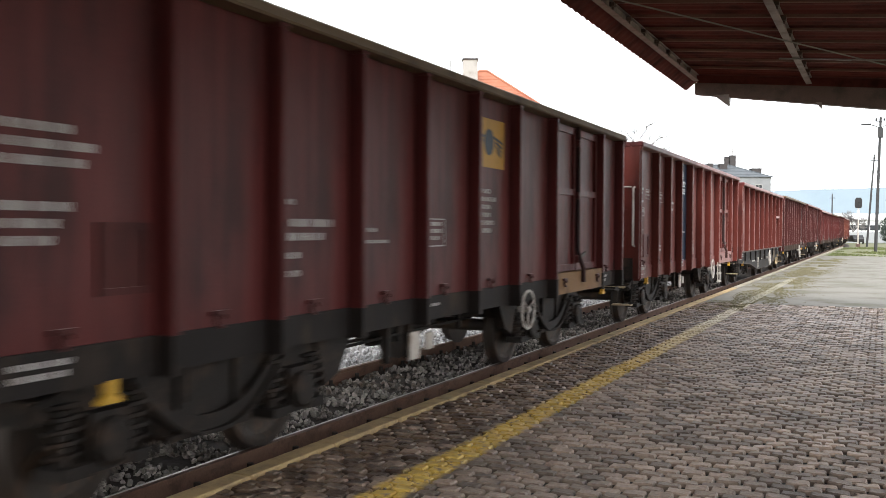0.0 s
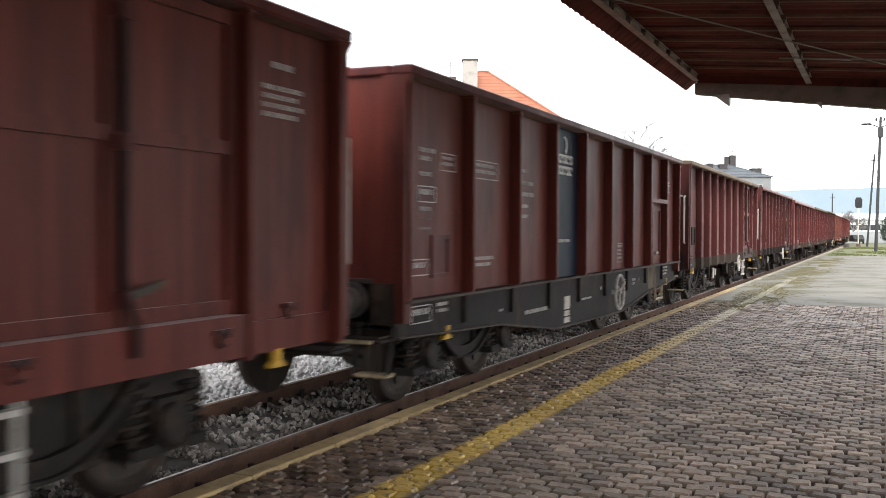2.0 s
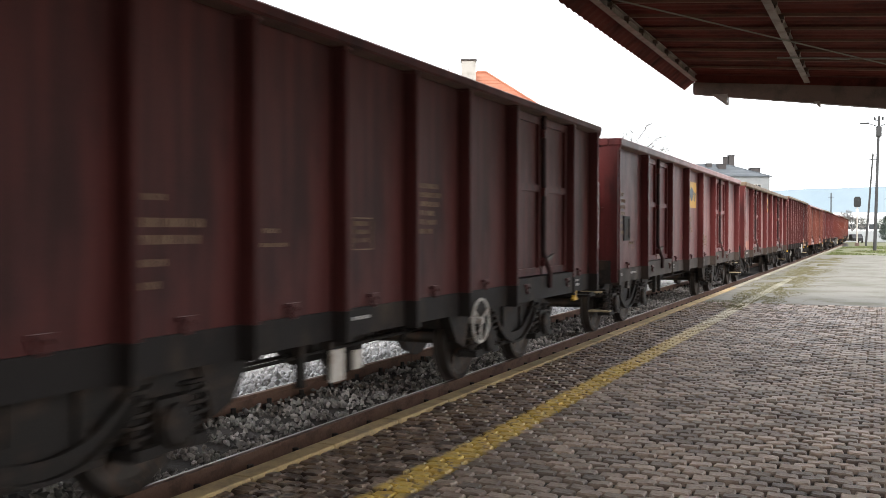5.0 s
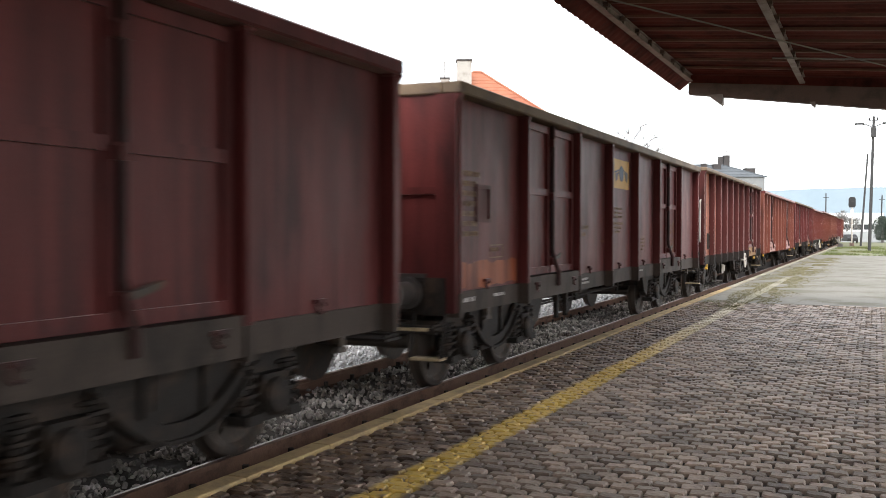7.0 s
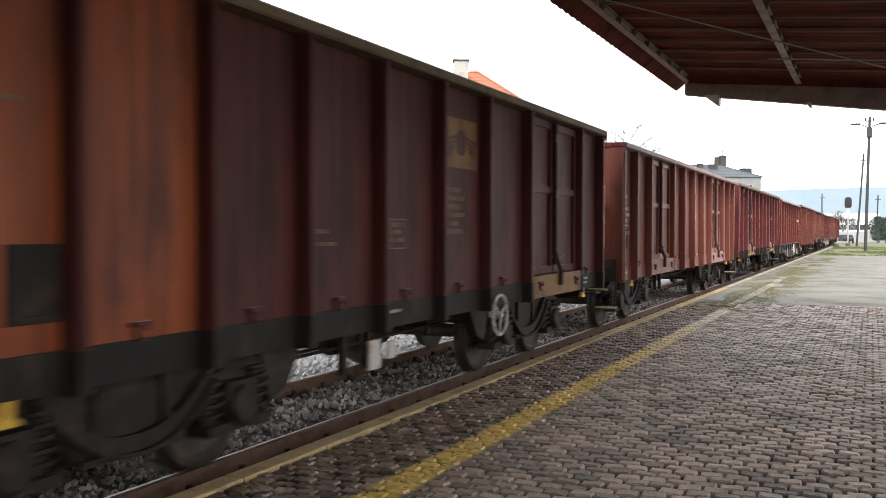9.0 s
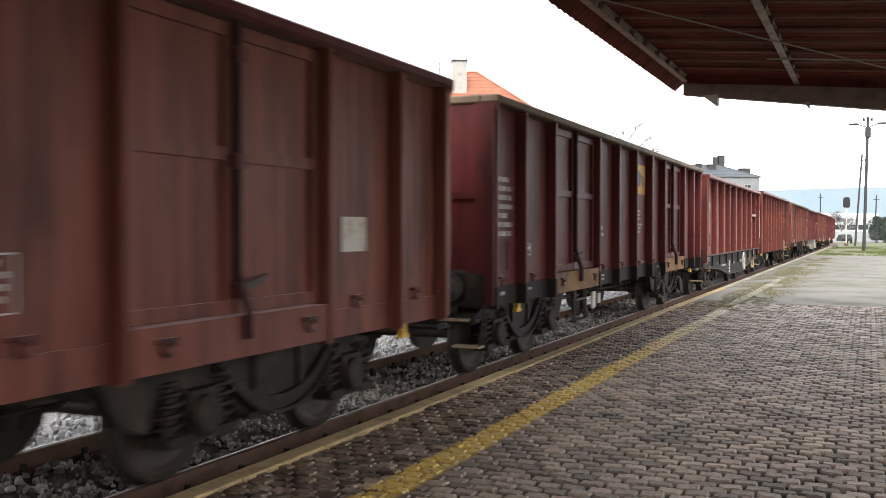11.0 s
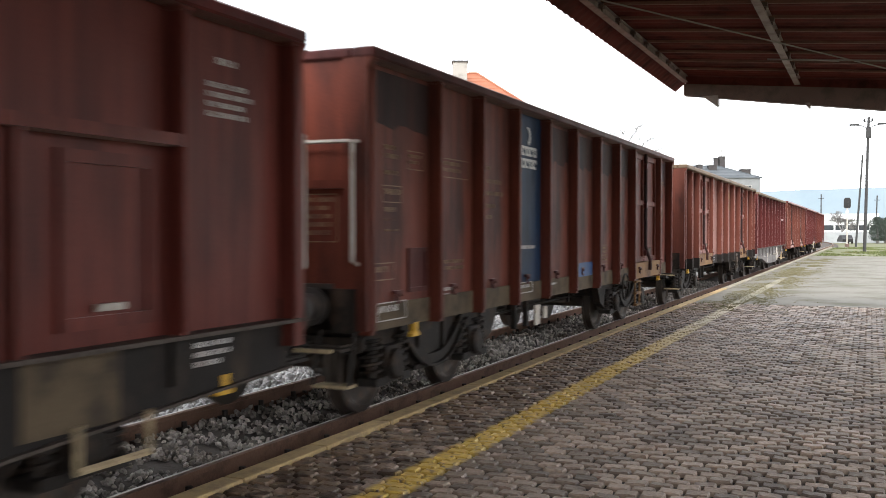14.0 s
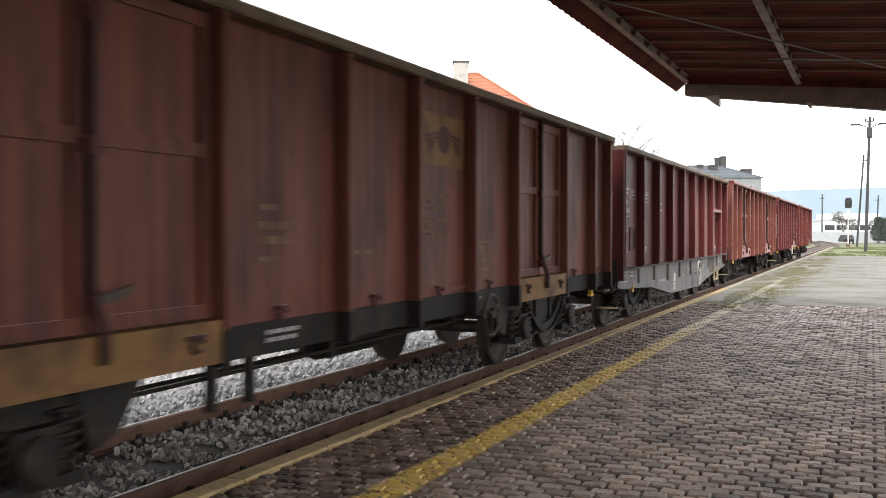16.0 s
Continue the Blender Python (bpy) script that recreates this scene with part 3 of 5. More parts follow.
def lamp_pole():
    x, y = ray(0.4298, 76)
    p = thing("lamp_pole", pose(x, y, -0.05), "tall dark pole with two street lamp arms and insulators", "lamp pole")
    bm = bmesh.new()
    rod(bm, (-0.1, 0, 0), (0.12, 0, 10.35), 0.13, 10, 0.09)
    part("pole", bm, M_POLE, p, smooth=True)
    for s in (-1, 1):
        bm = bmesh.new()
        pipe(bm, [(0.1, 0, 9.5), (0.1 + s * 0.5, 0, 9.72), (0.1 + s * 0.95, 0, 9.8)], 0.035)
        arm = part("arm", bm, M_POLE, p)
        part("lantern", boxes((0.1 + s * 1.0 - 0.35, 0.1 + s * 1.0 + 0.35, -0.12, 0.12, 9.75, 9.87)), M_POLE, arm, bevel=0.03)
        bm = bmesh.new()
        rod(bm, (0.1, 0, 10.0), (0.1 + s * 0.28, 0, 10.02), 0.03)
        turned(bm, [(10.02, 0.06), (10.14, 0.08), (10.26, 0.04)], (0.1 + s * 0.28, 0, 0), 8, "z")
        part("insulator", bm, M_BLACK, p)
    part("clamp", boxes((-0.08, 0.32, -0.18, 0.18, 8.75, 9.5)), M_POLE, p, bevel=0.02)


lamp_pole()


def plain_pole(px, depth, h, lean, label):
    x, y = ray(px, depth)
    p = thing("utility_pole", pose(x, y, -0.5), label, "pole")
    bm = bmesh.new()
    rod(bm, (0, 0, 0), (lean, 0, h), 0.14, 8, 0.1)
    part("pole", bm, M_POLE, p, smooth=True)
    bm = bmesh.new()
    rod(bm, (lean - 0.5, 0, h - 0.8), (lean + 0.5, 0, h - 0.8), 0.05)
    part("crossarm", bm, M_POLE, p)


plain_pole(0.4195, 130, 12.1, 0.75, "tall dark leaning timber pole")
plain_pole(0.384, 190, 9.2, 0.0, "slim distant timber pole with a short arm")
plain_pole(0.4395, 175, 8.4, 0.2, "slim distant timber pole")


def signal():
    x, y = ray(0.4105, 118)
    s = thing("railway_signal", pose(x, y, -0.2), "railway colour light signal with a black head on a pale post", "railway signal")
    bm = bmesh.new()
    rod(bm, (0, 0, 0), (0, 0, 4.6), 0.08, 8)
    part("post", bm, M_RAILING, s, smooth=True)
    bm = bmesh.new()
    prism(bm, [(-0.3, 4.5), (0.3, 4.5), (0.4, 4.7), (0.4, 5.5), (0.25, 5.75), (-0.25, 5.75), (-0.4, 5.5), (-0.4, 4.7)], "y", -0.08, 0.06)
    head = part("signal_head", bm, M_BLACK, s, "black signal board")
    for z in (4.9, 5.3):
        bm = bmesh.new()
        turned(bm, [(-0.3, 0.13), (-0.08, 0.13)], (0, 0, z), 12, "y")
        part("hood", bm, M_BLACK, head)
    part("base", boxes((-0.25, 0.25, -0.25, 0.25, -0.1, 0.25)), M_STEEL, s)
    part("number_plate", boxes((-0.16, 0.16, -0.1, -0.085, 3.9, 4.25)), M_WHITE, s)


signal()


def bare_tree(px, depth, height, seed, spread):
    """A leafless tree: trunk, limbs and fine twigs."""
    x, y = ray(px, depth)
    t = thing("bare_tree", pose(x, y, -0.5), "leafless deciduous tree with fine grey twigs", "tree")
    rng = random.Random(seed)
    trunk, twigs = bmesh.new(), bmesh.new()

    def grow(p, d, length, r, level):
        q = p + d * length
        rod(trunk if level < 2 else twigs, p, q, max(r, 0.026), 6 if level < 2 else 3, max(r * 0.65, 0.018))
        if level == 5:
            return
        for _ in range(5 if level < 3 else 3):
            a = Vector((rng.gauss(0, 1), rng.gauss(0, 1), rng.gauss(0.25, 0.6))).normalized()
            grow(p + d * length * rng.uniform(0.6, 1.0), (d + a * spread).normalized(), length * rng.uniform(0.55, 0.78), r * 0.62, level + 1)

    grow(Vector((0, 0, 0)), Vector((0, 0, 1)), height * 0.38, 0.15, 0)
    part("trunk", trunk, M_BARK, t)
    part("crown", twigs, M_BARK, t)


bare_tree(0.158, 84, 12.9, 3, 1.0)
bare_tree(0.176, 88, 12.6, 8, 1.0)
bare_tree(0.405, 210, 6.6, 5, 0.8)


def hall():
    """Low white industrial halls with a window band and a fence."""
    x, y = ray(0.405, 230)
    h = thing("industrial_hall", pose(x, y, -0.5, 0, 0, 14), "low white industrial hall with a dark window band", "building")
    part("wall", boxes((-4.5, 26, 0, 12, 0, 4.6)), M_WHITE, h)
    part("roof", boxes((-4.8, 26.3, -0.3, 12.3, 4.6, 4.9)), M_WHITE, h)
    for i in range(10):
        part("window", boxes((-4 + 2.6 * i, -1.8 + 2.6 * i, -0.05, 0.05, 2.3, 3.5)), M_GLASS, h)
    part("upper_storey", boxes((-3.5, 9, 3, 12, 4.9, 6.2)), M_WHITE, h)
    x, y = ray(0.395, 175)
    f = thing("wall_fence", pose(x, y, -0.5, 0, 0, 14), "pale concrete panel fence", "fence")
    for i in range(14):
        part("panel", boxes((-5 + 2.5 * i, -2.6 + 2.5 * i, -0.05, 0.05, 0, 1.9)), M_FENCE, f)
        part("post", boxes((-2.62 + 2.5 * i, -2.48 + 2.5 * i, -0.09, 0.09, 0, 2.05)), M_FENCE, f)
    x, y = ray(0.4085, 160)
    c = thing("parked_car", pose(x, y, -0.5, 0, 0, 104), "dark small parked car beside the fence", "car")
    bm = bmesh.new()
    prism(bm, [(-2.0, 0.35), (2.0, 0.35), (2.05, 0.8), (1.2, 0.95), (0.6, 1.42), (-1.0, 1.45), (-1.7, 0.95), (-2.05, 0.85)], "y", -0.8, 0.8)
    part("body", bm, M_BLACK, c, bevel=0.06)
    part("window", boxes((-1.0, 0.6, -0.815, -0.805, 0.98, 1.35)), M_GLASS, c)
    for wx in (-1.25, 1.3):
        bm = bmesh.new()
        turned(bm, [(-0.86, 0.3), (-0.7, 0.32)], (wx, 0, 0.32), 14, "y")
        part("wheel", bm, M_GEAR, c)


hall()


def bushy_tree(px, depth, h, w, seed):
    x, y = ray(px, depth)
    t = thing("evergreen_tree", pose(x, y, -0.5), "dense dark evergreen tree", "tree")
    rng = random.Random(seed)
    bm = bmesh.new()
    rod(bm, (0, 0, 0), (0, 0, h * 0.6), 0.25, 8, 0.12)
    part("trunk", bm, M_BARK, t)
    verts, faces = [], []
    for _ in range(2600):
        a, u, r = rng.uniform(0, 6.28), rng.random(), rng.random() ** 0.4
        rad = w / 2 * r * (math.sin(math.pi * (0.12 + 0.85 * u)) ** 0.7) * (0.85 + 0.25 * math.sin(3 * a + 5 * u))
        c = Vector((rad * math.cos(a), rad * math.sin(a), h * (0.12 + 0.88 * u)))
        d1, d2 = Vector((rng.gauss(0, 1), rng.gauss(0, 1), rng.gauss(0, 1))).normalized() * 0.22, Vector((rng.gauss(0, 1), rng.gauss(0, 1), rng.gauss(0, 1))).normalized() * 0.22
        n = len(verts)
        verts += [c, c + d1, c + d2]
        faces.append((n, n + 1, n + 2))
    me = bpy.data.meshes.new("crown")
    me.from_pydata([v[:] for v in verts], [], faces)
    me.materials.append(M_FIR)
    part("crown", me, None, t)


bushy_tree(0.4415, 165, 4.4, 3.8, 2)
bushy_tree(0.4495, 168, 4.3, 4.6, 6)


def hills():
    # distance haze is put into this pale blue base colour
    m = mat("far_blue_hills", (0.31, 0.385, 0.455), 1.0, 0, 0.04, 0.004, 0.05, 0, (0.28, 0.36, 0.435), 0.5, "World", spec=0.0)
    bm = bmesh.new()
    prev = None
    for i in range(161):
        a = radians(-60 + 120 * i / 160)
        h = 128 + 8 * math.cos(a * 12.6 - 0.44) + 3 * noise.noise((i * 0.3, 3, 5))
        p = [bm.verts.new((3300 * math.sin(a), 3300 * math.cos(a), z)) for z in (-3, h * 0.6, h)]
        q = bm.verts.new((3900 * math.sin(a), 3900 * math.cos(a), -3))
        col = p + [q]
        if prev:
            for k in range(3):
                bm.faces.new((prev[k], col[k], col[k + 1], prev[k + 1]))
        prev = col
    setting("backdrop_hills", bm, m, "hazy pale blue hills on the horizon", "hills", kind="structure")


hills()

# ---- the goods train ----
P_MAROON = paint("maroon_wagon_paint", (0.112, 0.024, 0.023), (0.058, 0.018, 0.018), 0.45)
P_DARK = paint("dark_brown_wagon_paint", (0.084, 0.021, 0.019), (0.046, 0.015, 0.0145), 0.5, 0.56)
P_WORN = paint("worn_brown_wagon_paint", (0.165, 0.053, 0.037), (0.08, 0.03, 0.025), 0.45, 0.5)
P_TAR = paint("tarred_band_paint", (0.032, 0.016, 0.016), (0.07, 0.024, 0.019), 0.5, 0.62)
P_RED = paint("oxide_red_wagon_paint", (0.132, 0.030, 0.023), (0.08, 0.022, 0.019), 0.4)
P_ORANGE = paint("orange_rust_wagon_paint", (0.27, 0.066, 0.022), (0.12, 0.034, 0.02), 0.45)
P_BRIGHT = paint("light_oxide_wagon_paint", (0.172, 0.054, 0.037), (0.09, 0.031, 0.025), 0.45)
P_DUSTY = mat("dusty_flange_paint", (0.085, 0.068, 0.058), 0.7, 0, 0.2, 3, 50, 0.1, (0.045, 0.036, 0.032), 0.5, spec=0.2)
P_SCAR = paint("scarred_wagon_paint", (0.15, 0.038, 0.024), (0.06, 0.022, 0.019), 0.52, 0.54)

MESHES = {}


def shared(key, build, material, smooth=False, bevel=0.0):
    """One mesh for all alike pieces."""
    k = (key, material.name)
    if k not in MESHES:
        bm = bmesh.new()
        build(bm)
        MESHES[k] = finish(bm, key if isinstance(key, str) else key[0], material, smooth, bevel)
    return MESHES[k]


HALF = 1.40              # half the width over the stakes
SKIN = 1.265             # where the side plates lie
FLOOR_Z = 0.86


def wheelset(bm):
    for s in (-1, 1):
        turned(bm, [(s * 0.685, 0.49), (s * 0.705, 0.49), (s * 0.715, 0.462), (s * 0.81, 0.455), (s * 0.815, 0.40), (s * 0.775, 0.36), (s * 0.765, 0.2), (s * 0.80, 0.14), (s * 0.84, 0.13)], (0, 0, 0), 28, "x")
        for k in range(2):
            a = math.pi * k + 0.4
            rod(bm, (s * 0.745, 0.26 * math.cos(a), 0.26 * math.sin(a)), (s * 0.79, 0.26 * math.cos(a), 0.26 * math.sin(a)), 0.045, 8)
    rod(bm, (-0.98, 0, 0), (0.98, 0, 0), 0.075, 12)


def coil(bm, at, r, z0, z1, turns=5, wire=0.018):
    n = turns * 10
    pts = [(at[0] + r * math.cos(2 * math.pi * i / 10), at[1] + r * math.sin(2 * math.pi * i / 10), z0 + (z1 - z0) * i / n) for i in range(n + 1)]
    pipe(bm, pts, wire, 5)
    rod(bm, (at[0], at[1], z0), (at[0], at[1], z1), r * 0.62, 10)


def bogie_frame(bm):
    """The bolster between the side frames; middle at the origin, z from the rail."""
    box(bm, -1.05, 1.05, -0.22, 0.22, 0.55, 0.86)


def side_frame(bm):
    """A pressed bogie side frame with flanges."""
    prism(bm, [(-1.45, 0.72), (-1.2, 0.80), (-0.55, 0.83), (0.55, 0.83), (1.2, 0.80), (1.45, 0.72), (1.45, 0.62), (1.18, 0.63), (0.62, 0.50), (0.42, 0.36), (-0.42, 0.36), (-0.62, 0.50), (-1.18, 0.63), (-1.45, 0.62)], "x", -0.05, 0.05)
    box(bm, -0.1, 0.1, -1.47, 1.47, 0.795, 0.835)
    box(bm, -0.1, 0.1, -0.43, 0.43, 0.33, 0.37)
    for y in (-0.3, 0.3):
        box(bm, 0.05, 0.09, y - 0.03, y + 0.03, 0.37, 0.8)


def head_stock(bm):
    box(bm, -1.0, 1.0, -0.05, 0.05, 0.6, 0.74)


def brake_beam(bm):
    rod(bm, (-0.8, 0, 0.38), (0.8, 0, 0.38), 0.035, 6)
    for s in (-0.76, 0.76):
        box(bm, s - 0.05, s + 0.05, 0.06, 0.18, 0.28, 0.62)


def axle_box(bm):
    """An axle box with its cover, lower wings and spring pockets."""
    box(bm, -0.1, 0.09, -0.15, 0.15, -0.16, 0.17)
    turned(bm, [(0.06, 0.14), (0.13, 0.14), (0.15, 0.11)], (0, 0, 0), 16, "x")
    for s in (-1, 1):
        box(bm, -0.1, 0.1, min(s * 0.15, s * 0.36), max(s * 0.15, s * 0.36), -0.17, -0.10)


def coil_spring(bm):
    coil(bm, (0, 0), 0.085, -0.10, 0.24)


def lower_chord(bm):
    """The curved lower chord of a side frame, that sags between the axles, with its flange."""
    ys = np.linspace(-0.78, 0.78, 13)
    low = [(y, 0.34 + 0.40 * (abs(y) / 0.78) ** 2.2) for y in ys]
    prism(bm, low + [(y, z + 0.11) for y, z in low[::-1]], "x", -0.02, 0.02)
    prism(bm, [(y, z - 0.014) for y, z in low] + [(y, z + 0.012) for y, z in low[::-1]], "x", -0.03, 0.06)


def bogie(wagon, y):
    ob = part("bogie", shared("bogie", bogie_frame, M_GEAR, bevel=0.0), None, wagon, "black oily two-axle bogie", at=pose(0, y, 0))
    sets = []
    for dy in (-1.0, 1.0):
        sets.append((part("wheelset", shared("wheelset", wheelset, M_WHEEL, True), None, ob, "rust-brown steel wheels on an axle", at=pose(0, dy, 0.46)), dy))
        for s in (-1, 1):
            turn = pose(s * 1.04, dy, 0.47, 0, 0, 0 if s > 0 else 180)
            part("axle_box", shared("axle_box", axle_box, M_GEAR, False), None, ob, at=turn)
            for k in (-0.265, 0.265):
                part("coil_spring", shared("coil_spring", coil_spring, M_GEAR, True), None, ob, at=turn @ pose(0, k, 0))
    for k in (-1.42, 1.42):
        part("head_stock", shared("head_stock", head_stock, M_GEAR), None, ob, at=pose(0, k, 0))
    for k in (-1, 1):
        part("brake_beam", shared("brake_beam", brake_beam, M_GEAR), None, ob, at=pose(0, k * 0.3, 0, 0, 0, 0 if k > 0 else 180))
    for s in (-1, 1):
        part("side_frame", shared("side_frame", side_frame, M_GEAR), None, ob, at=pose(s * 0.98, 0, 0, 0, 0, 0 if s > 0 else 180))
        part("lower_chord", shared("lower_chord", lower_chord, M_GEAR), None, ob, at=pose(s * 1.07, 0, 0, 0, 0, 0 if s > 0 else 180))
    return sets


def stake(bm, z0, z1):
    """An upright rib, tapered at its foot, as a shallow box section."""
    w, d = 0.036, HALF - SKIN
    prism(bm, [(-w, z0), (w, z0), (w, z1), (-w, z1)], "x", 0, d * 0.9)
    box(bm, d * 0.9, d, -w * 0.7, w * 0.7, z0 + 0.03, z1)
    box(bm, -0.02, d * 1.02, -w * 1.5, w * 1.5, z1 - 0.02, z1)


def door_leaf(bm, w, z0, z1):
    """A framed door leaf with a middle bar and recessed plates."""
    t = 0.055
    box(bm, 0.0, 0.012, 0, w, z0, z1)
    for a, b in ((0, t * 1.4), (w - t * 1.4, w)):
        box(bm, 0.012, 0.05, a, b, z0, z1)
    for z in (z0, (z0 + z1) / 2 + 0.05, z1 - 0.09):
        box(bm, 0.012, 0.046, t * 1.4, w - t * 1.4, z, z + 0.085)


def latch_bar(bm, z0, z1):
    pipe(bm, [(0.07, 0, z1 + 0.03), (0.07, 0, z0 + 0.28), (0.1, 0, z0 + 0.16), (0.155, 0, z0 + 0.02), (0.155, 0, z0 - 0.16)], 0.03, 8)


def latch_keeper(bm):
    prism(bm, [(-0.05, 0), (0.05, 0), (0.05, 0.08), (0.03, 0.1), (-0.03, 0.1), (-0.05, 0.08)], "x", 0.03, 0.1)


def latch_handle(bm):
    prism(bm, [(0.0, 0.14), (0.26, 0.2), (0.3, 0.23), (0.28, 0.25), (0.0, 0.19)], "x", 0.085, 0.11)


def ring_hook(bm):
    pts = [(0.015, 0.05 * math.cos(u), 0.045 * math.sin(u)) for u in np.linspace(0.2, 5.2, 9)]
    pipe(bm, pts, 0.014, 5)
    box(bm, -0.012, 0.02, -0.075, 0.075, 0.03, 0.06)


def buffer_body(bm):
    """A buffer at the origin that points along -y."""
    turned(bm, [(0.0, 0.16), (-0.04, 0.16), (-0.05, 0.115), (-0.33, 0.105)], (0, 0, 0), 18, "y")
    turned(bm, [(-0.33, 0.085), (-0.53, 0.08), (-0.54, 0.20), (-0.565, 0.225), (-0.585, 0.2)], (0, 0, 0), 22, "y")
    box(bm, -0.19, 0.19, 0.0, 0.03, -0.19, 0.19)


def coupling(bm):
    rod(bm, (0, 0, 0), (0, -0.3, 0), 0.05, 8)
    pipe(bm, [(0.06, -0.28, 0), (0.06, -0.5, -0.16), (0, -0.56, -0.2), (-0.06, -0.5, -0.16), (-0.06, -0.28, 0)], 0.022, 6)
    pipe(bm, [(0.3, 0, -0.02), (0.3, -0.22, -0.1), (0.28, -0.42, -0.36), (0.26, -0.5, -0.3)], 0.025, 6)


def hand_wheel(bm, k=1.0):
    n, r = 22, 0.215 * k
    pts = [(0, r * math.cos(2 * math.pi * i / n), r * math.sin(2 * math.pi * i / n)) for i in range(n + 1)]
    pipe(bm, pts, 0.016 * k, 6)
    for i in range(3):
        a = 0.5 + 2 * math.pi * i / 3
        rod(bm, (0.0, 0, 0), (0, r * math.cos(a), r * math.sin(a)), 0.013 * k, 6)
    rod(bm, (-0.12, 0, 0), (0.025, 0, 0), 0.035, 8)


def foot_ladder(bm):
    for y in (0, 0.36):
        box(bm, -0.012, 0.012, y - 0.018, y + 0.018, -0.4, 0.1)
    for z in (-0.4, -0.2, 0.0):
        box(bm, -0.03, 0.03, -0.018, 0.378, z - 0.016, z + 0.016)


def end_step(bm):
    box(bm, -0.22, 0.22, -0.28, 0.0, -0.012, 0.012)
    pipe(bm, [(-0.2, 0, 0.03), (-0.2, -0.26, 0.03), (0.2, -0.26, 0.03), (0.2, 0, 0.03)], 0.013, 5)


def lift_hook(bm):
    prism(bm, [(-0.04, 0), (0.04, 0), (0.035, -0.08), (0.08, -0.105), (0.08, -0.13), (-0.08, -0.13), (-0.08, -0.105), (-0.035, -0.08)], "x", -0.02, 0.03)


def tank(bm):
    turned(bm, [(-0.55, 0.12), (-0.5, 0.2), (0.5, 0.2), (0.55, 0.12)], (0, 0, 0), 18, "y")


def rigging(bm, y0, y1):
    """Brake rods that hang under the floor between the bogies, on their cross bars."""
    rod(bm, (0.62, y0, 0.58), (0.62, y1, 0.62), 0.016, 6)
    rod(bm, (0.3, y0, 0.54), (0.3, y1, 0.57), 0.018, 6)
    rod(bm, (-0.5, y0, 0.5), (-0.4, y1, 0.44), 0.02, 6)
    for y in np.linspace(y0 + 0.4, y1 - 0.4, 3):
        box(bm, -0.9, 0.9, y - 0.03, y + 0.03, 0.76, 0.82)
        for x in (0.3, 0.62):
            box(bm, x - 0.02, x + 0.02, y - 0.02, y + 0.05, 0.53, 0.77)


def bars(lines, width, height, gap=0.45, ragged=0.0, seed=1, frame_line=False):
    """Lines of unreadable writing as rows of short bars; origin at the upper left, y to the right."""
    rng = random.Random(seed)
    bm = bmesh.new()
    pitch = height / lines
    for i in range(lines):
        z1 = -i * pitch
        z0 = z1 - pitch * (1 - gap)
        y, end = 0.0, width * (1 - ragged * rng.random())
        hgt, run = pitch * (1 - gap), rng.randint(3, 8)
        while y < end:
            w = min(end - y, rng.uniform(0.22, 0.42) * hgt)
            if w > 0.006:
                box(bm, 0, 0.003, y, y + w, z0, z1)
            run -= 1
            y += w + (0.27 if run else 0.8) * hgt
            run = run or rng.randint(3, 8)
    if frame_line:
        m, t = 0.022, 0.009
        for a, b, c, d in ((-m, width + m, m, m + t), (-m, width + m, -height - m - t, -height - m), (-m - t, -m, -height - m, m), (width + m, width + m + t, -height - m, m)):
            box(bm, 0, 0.003, a, b, c, d)
    return bm


def emblem(wagon, y, z, w, h, faded=False):
    """A yellow field with a dark round shape and wing strokes."""
    field = M_EMBLEM if not faded else M_FADED
    ob = part("emblem", boxes((0, 0.004, 0, w, -h, 0)), field, wagon, "yellow painted rectangle with a dark winged disc", at=pose(SKIN + 0.002, y, z))
    bm = bmesh.new()
    prism(bm, [(w / 2 + 0.15 * w * math.cos(a), -h * 0.48 + 0.27 * h * math.sin(a)) for a in np.linspace(0, 2 * math.pi, 24, endpoint=False)], "x", 0.004, 0.008)
    part("disc", bm, M_EMBLEM_DARK if not faded else P_DARK, ob)
    for s in (-1, 1):
        for k in range(4):
            y0, y1 = w / 2 + s * (0.16 + 0.03 * k) * w, w / 2 + s * (0.44 - 0.02 * k) * w
            z0, dip = -h * (0.36 + 0.09 * k), 0.1 * h
            bm = bmesh.new()
            prism(bm, [(y0, z0 - 0.018), (y1, z0 - 0.018 - dip), (y1, z0 + 0.012 - dip), (y0, z0 + 0.012)], "x", 0.004, 0.008)
            part("wing_stroke", bm, M_EMBLEM_DARK if not faded else P_DARK, ob)


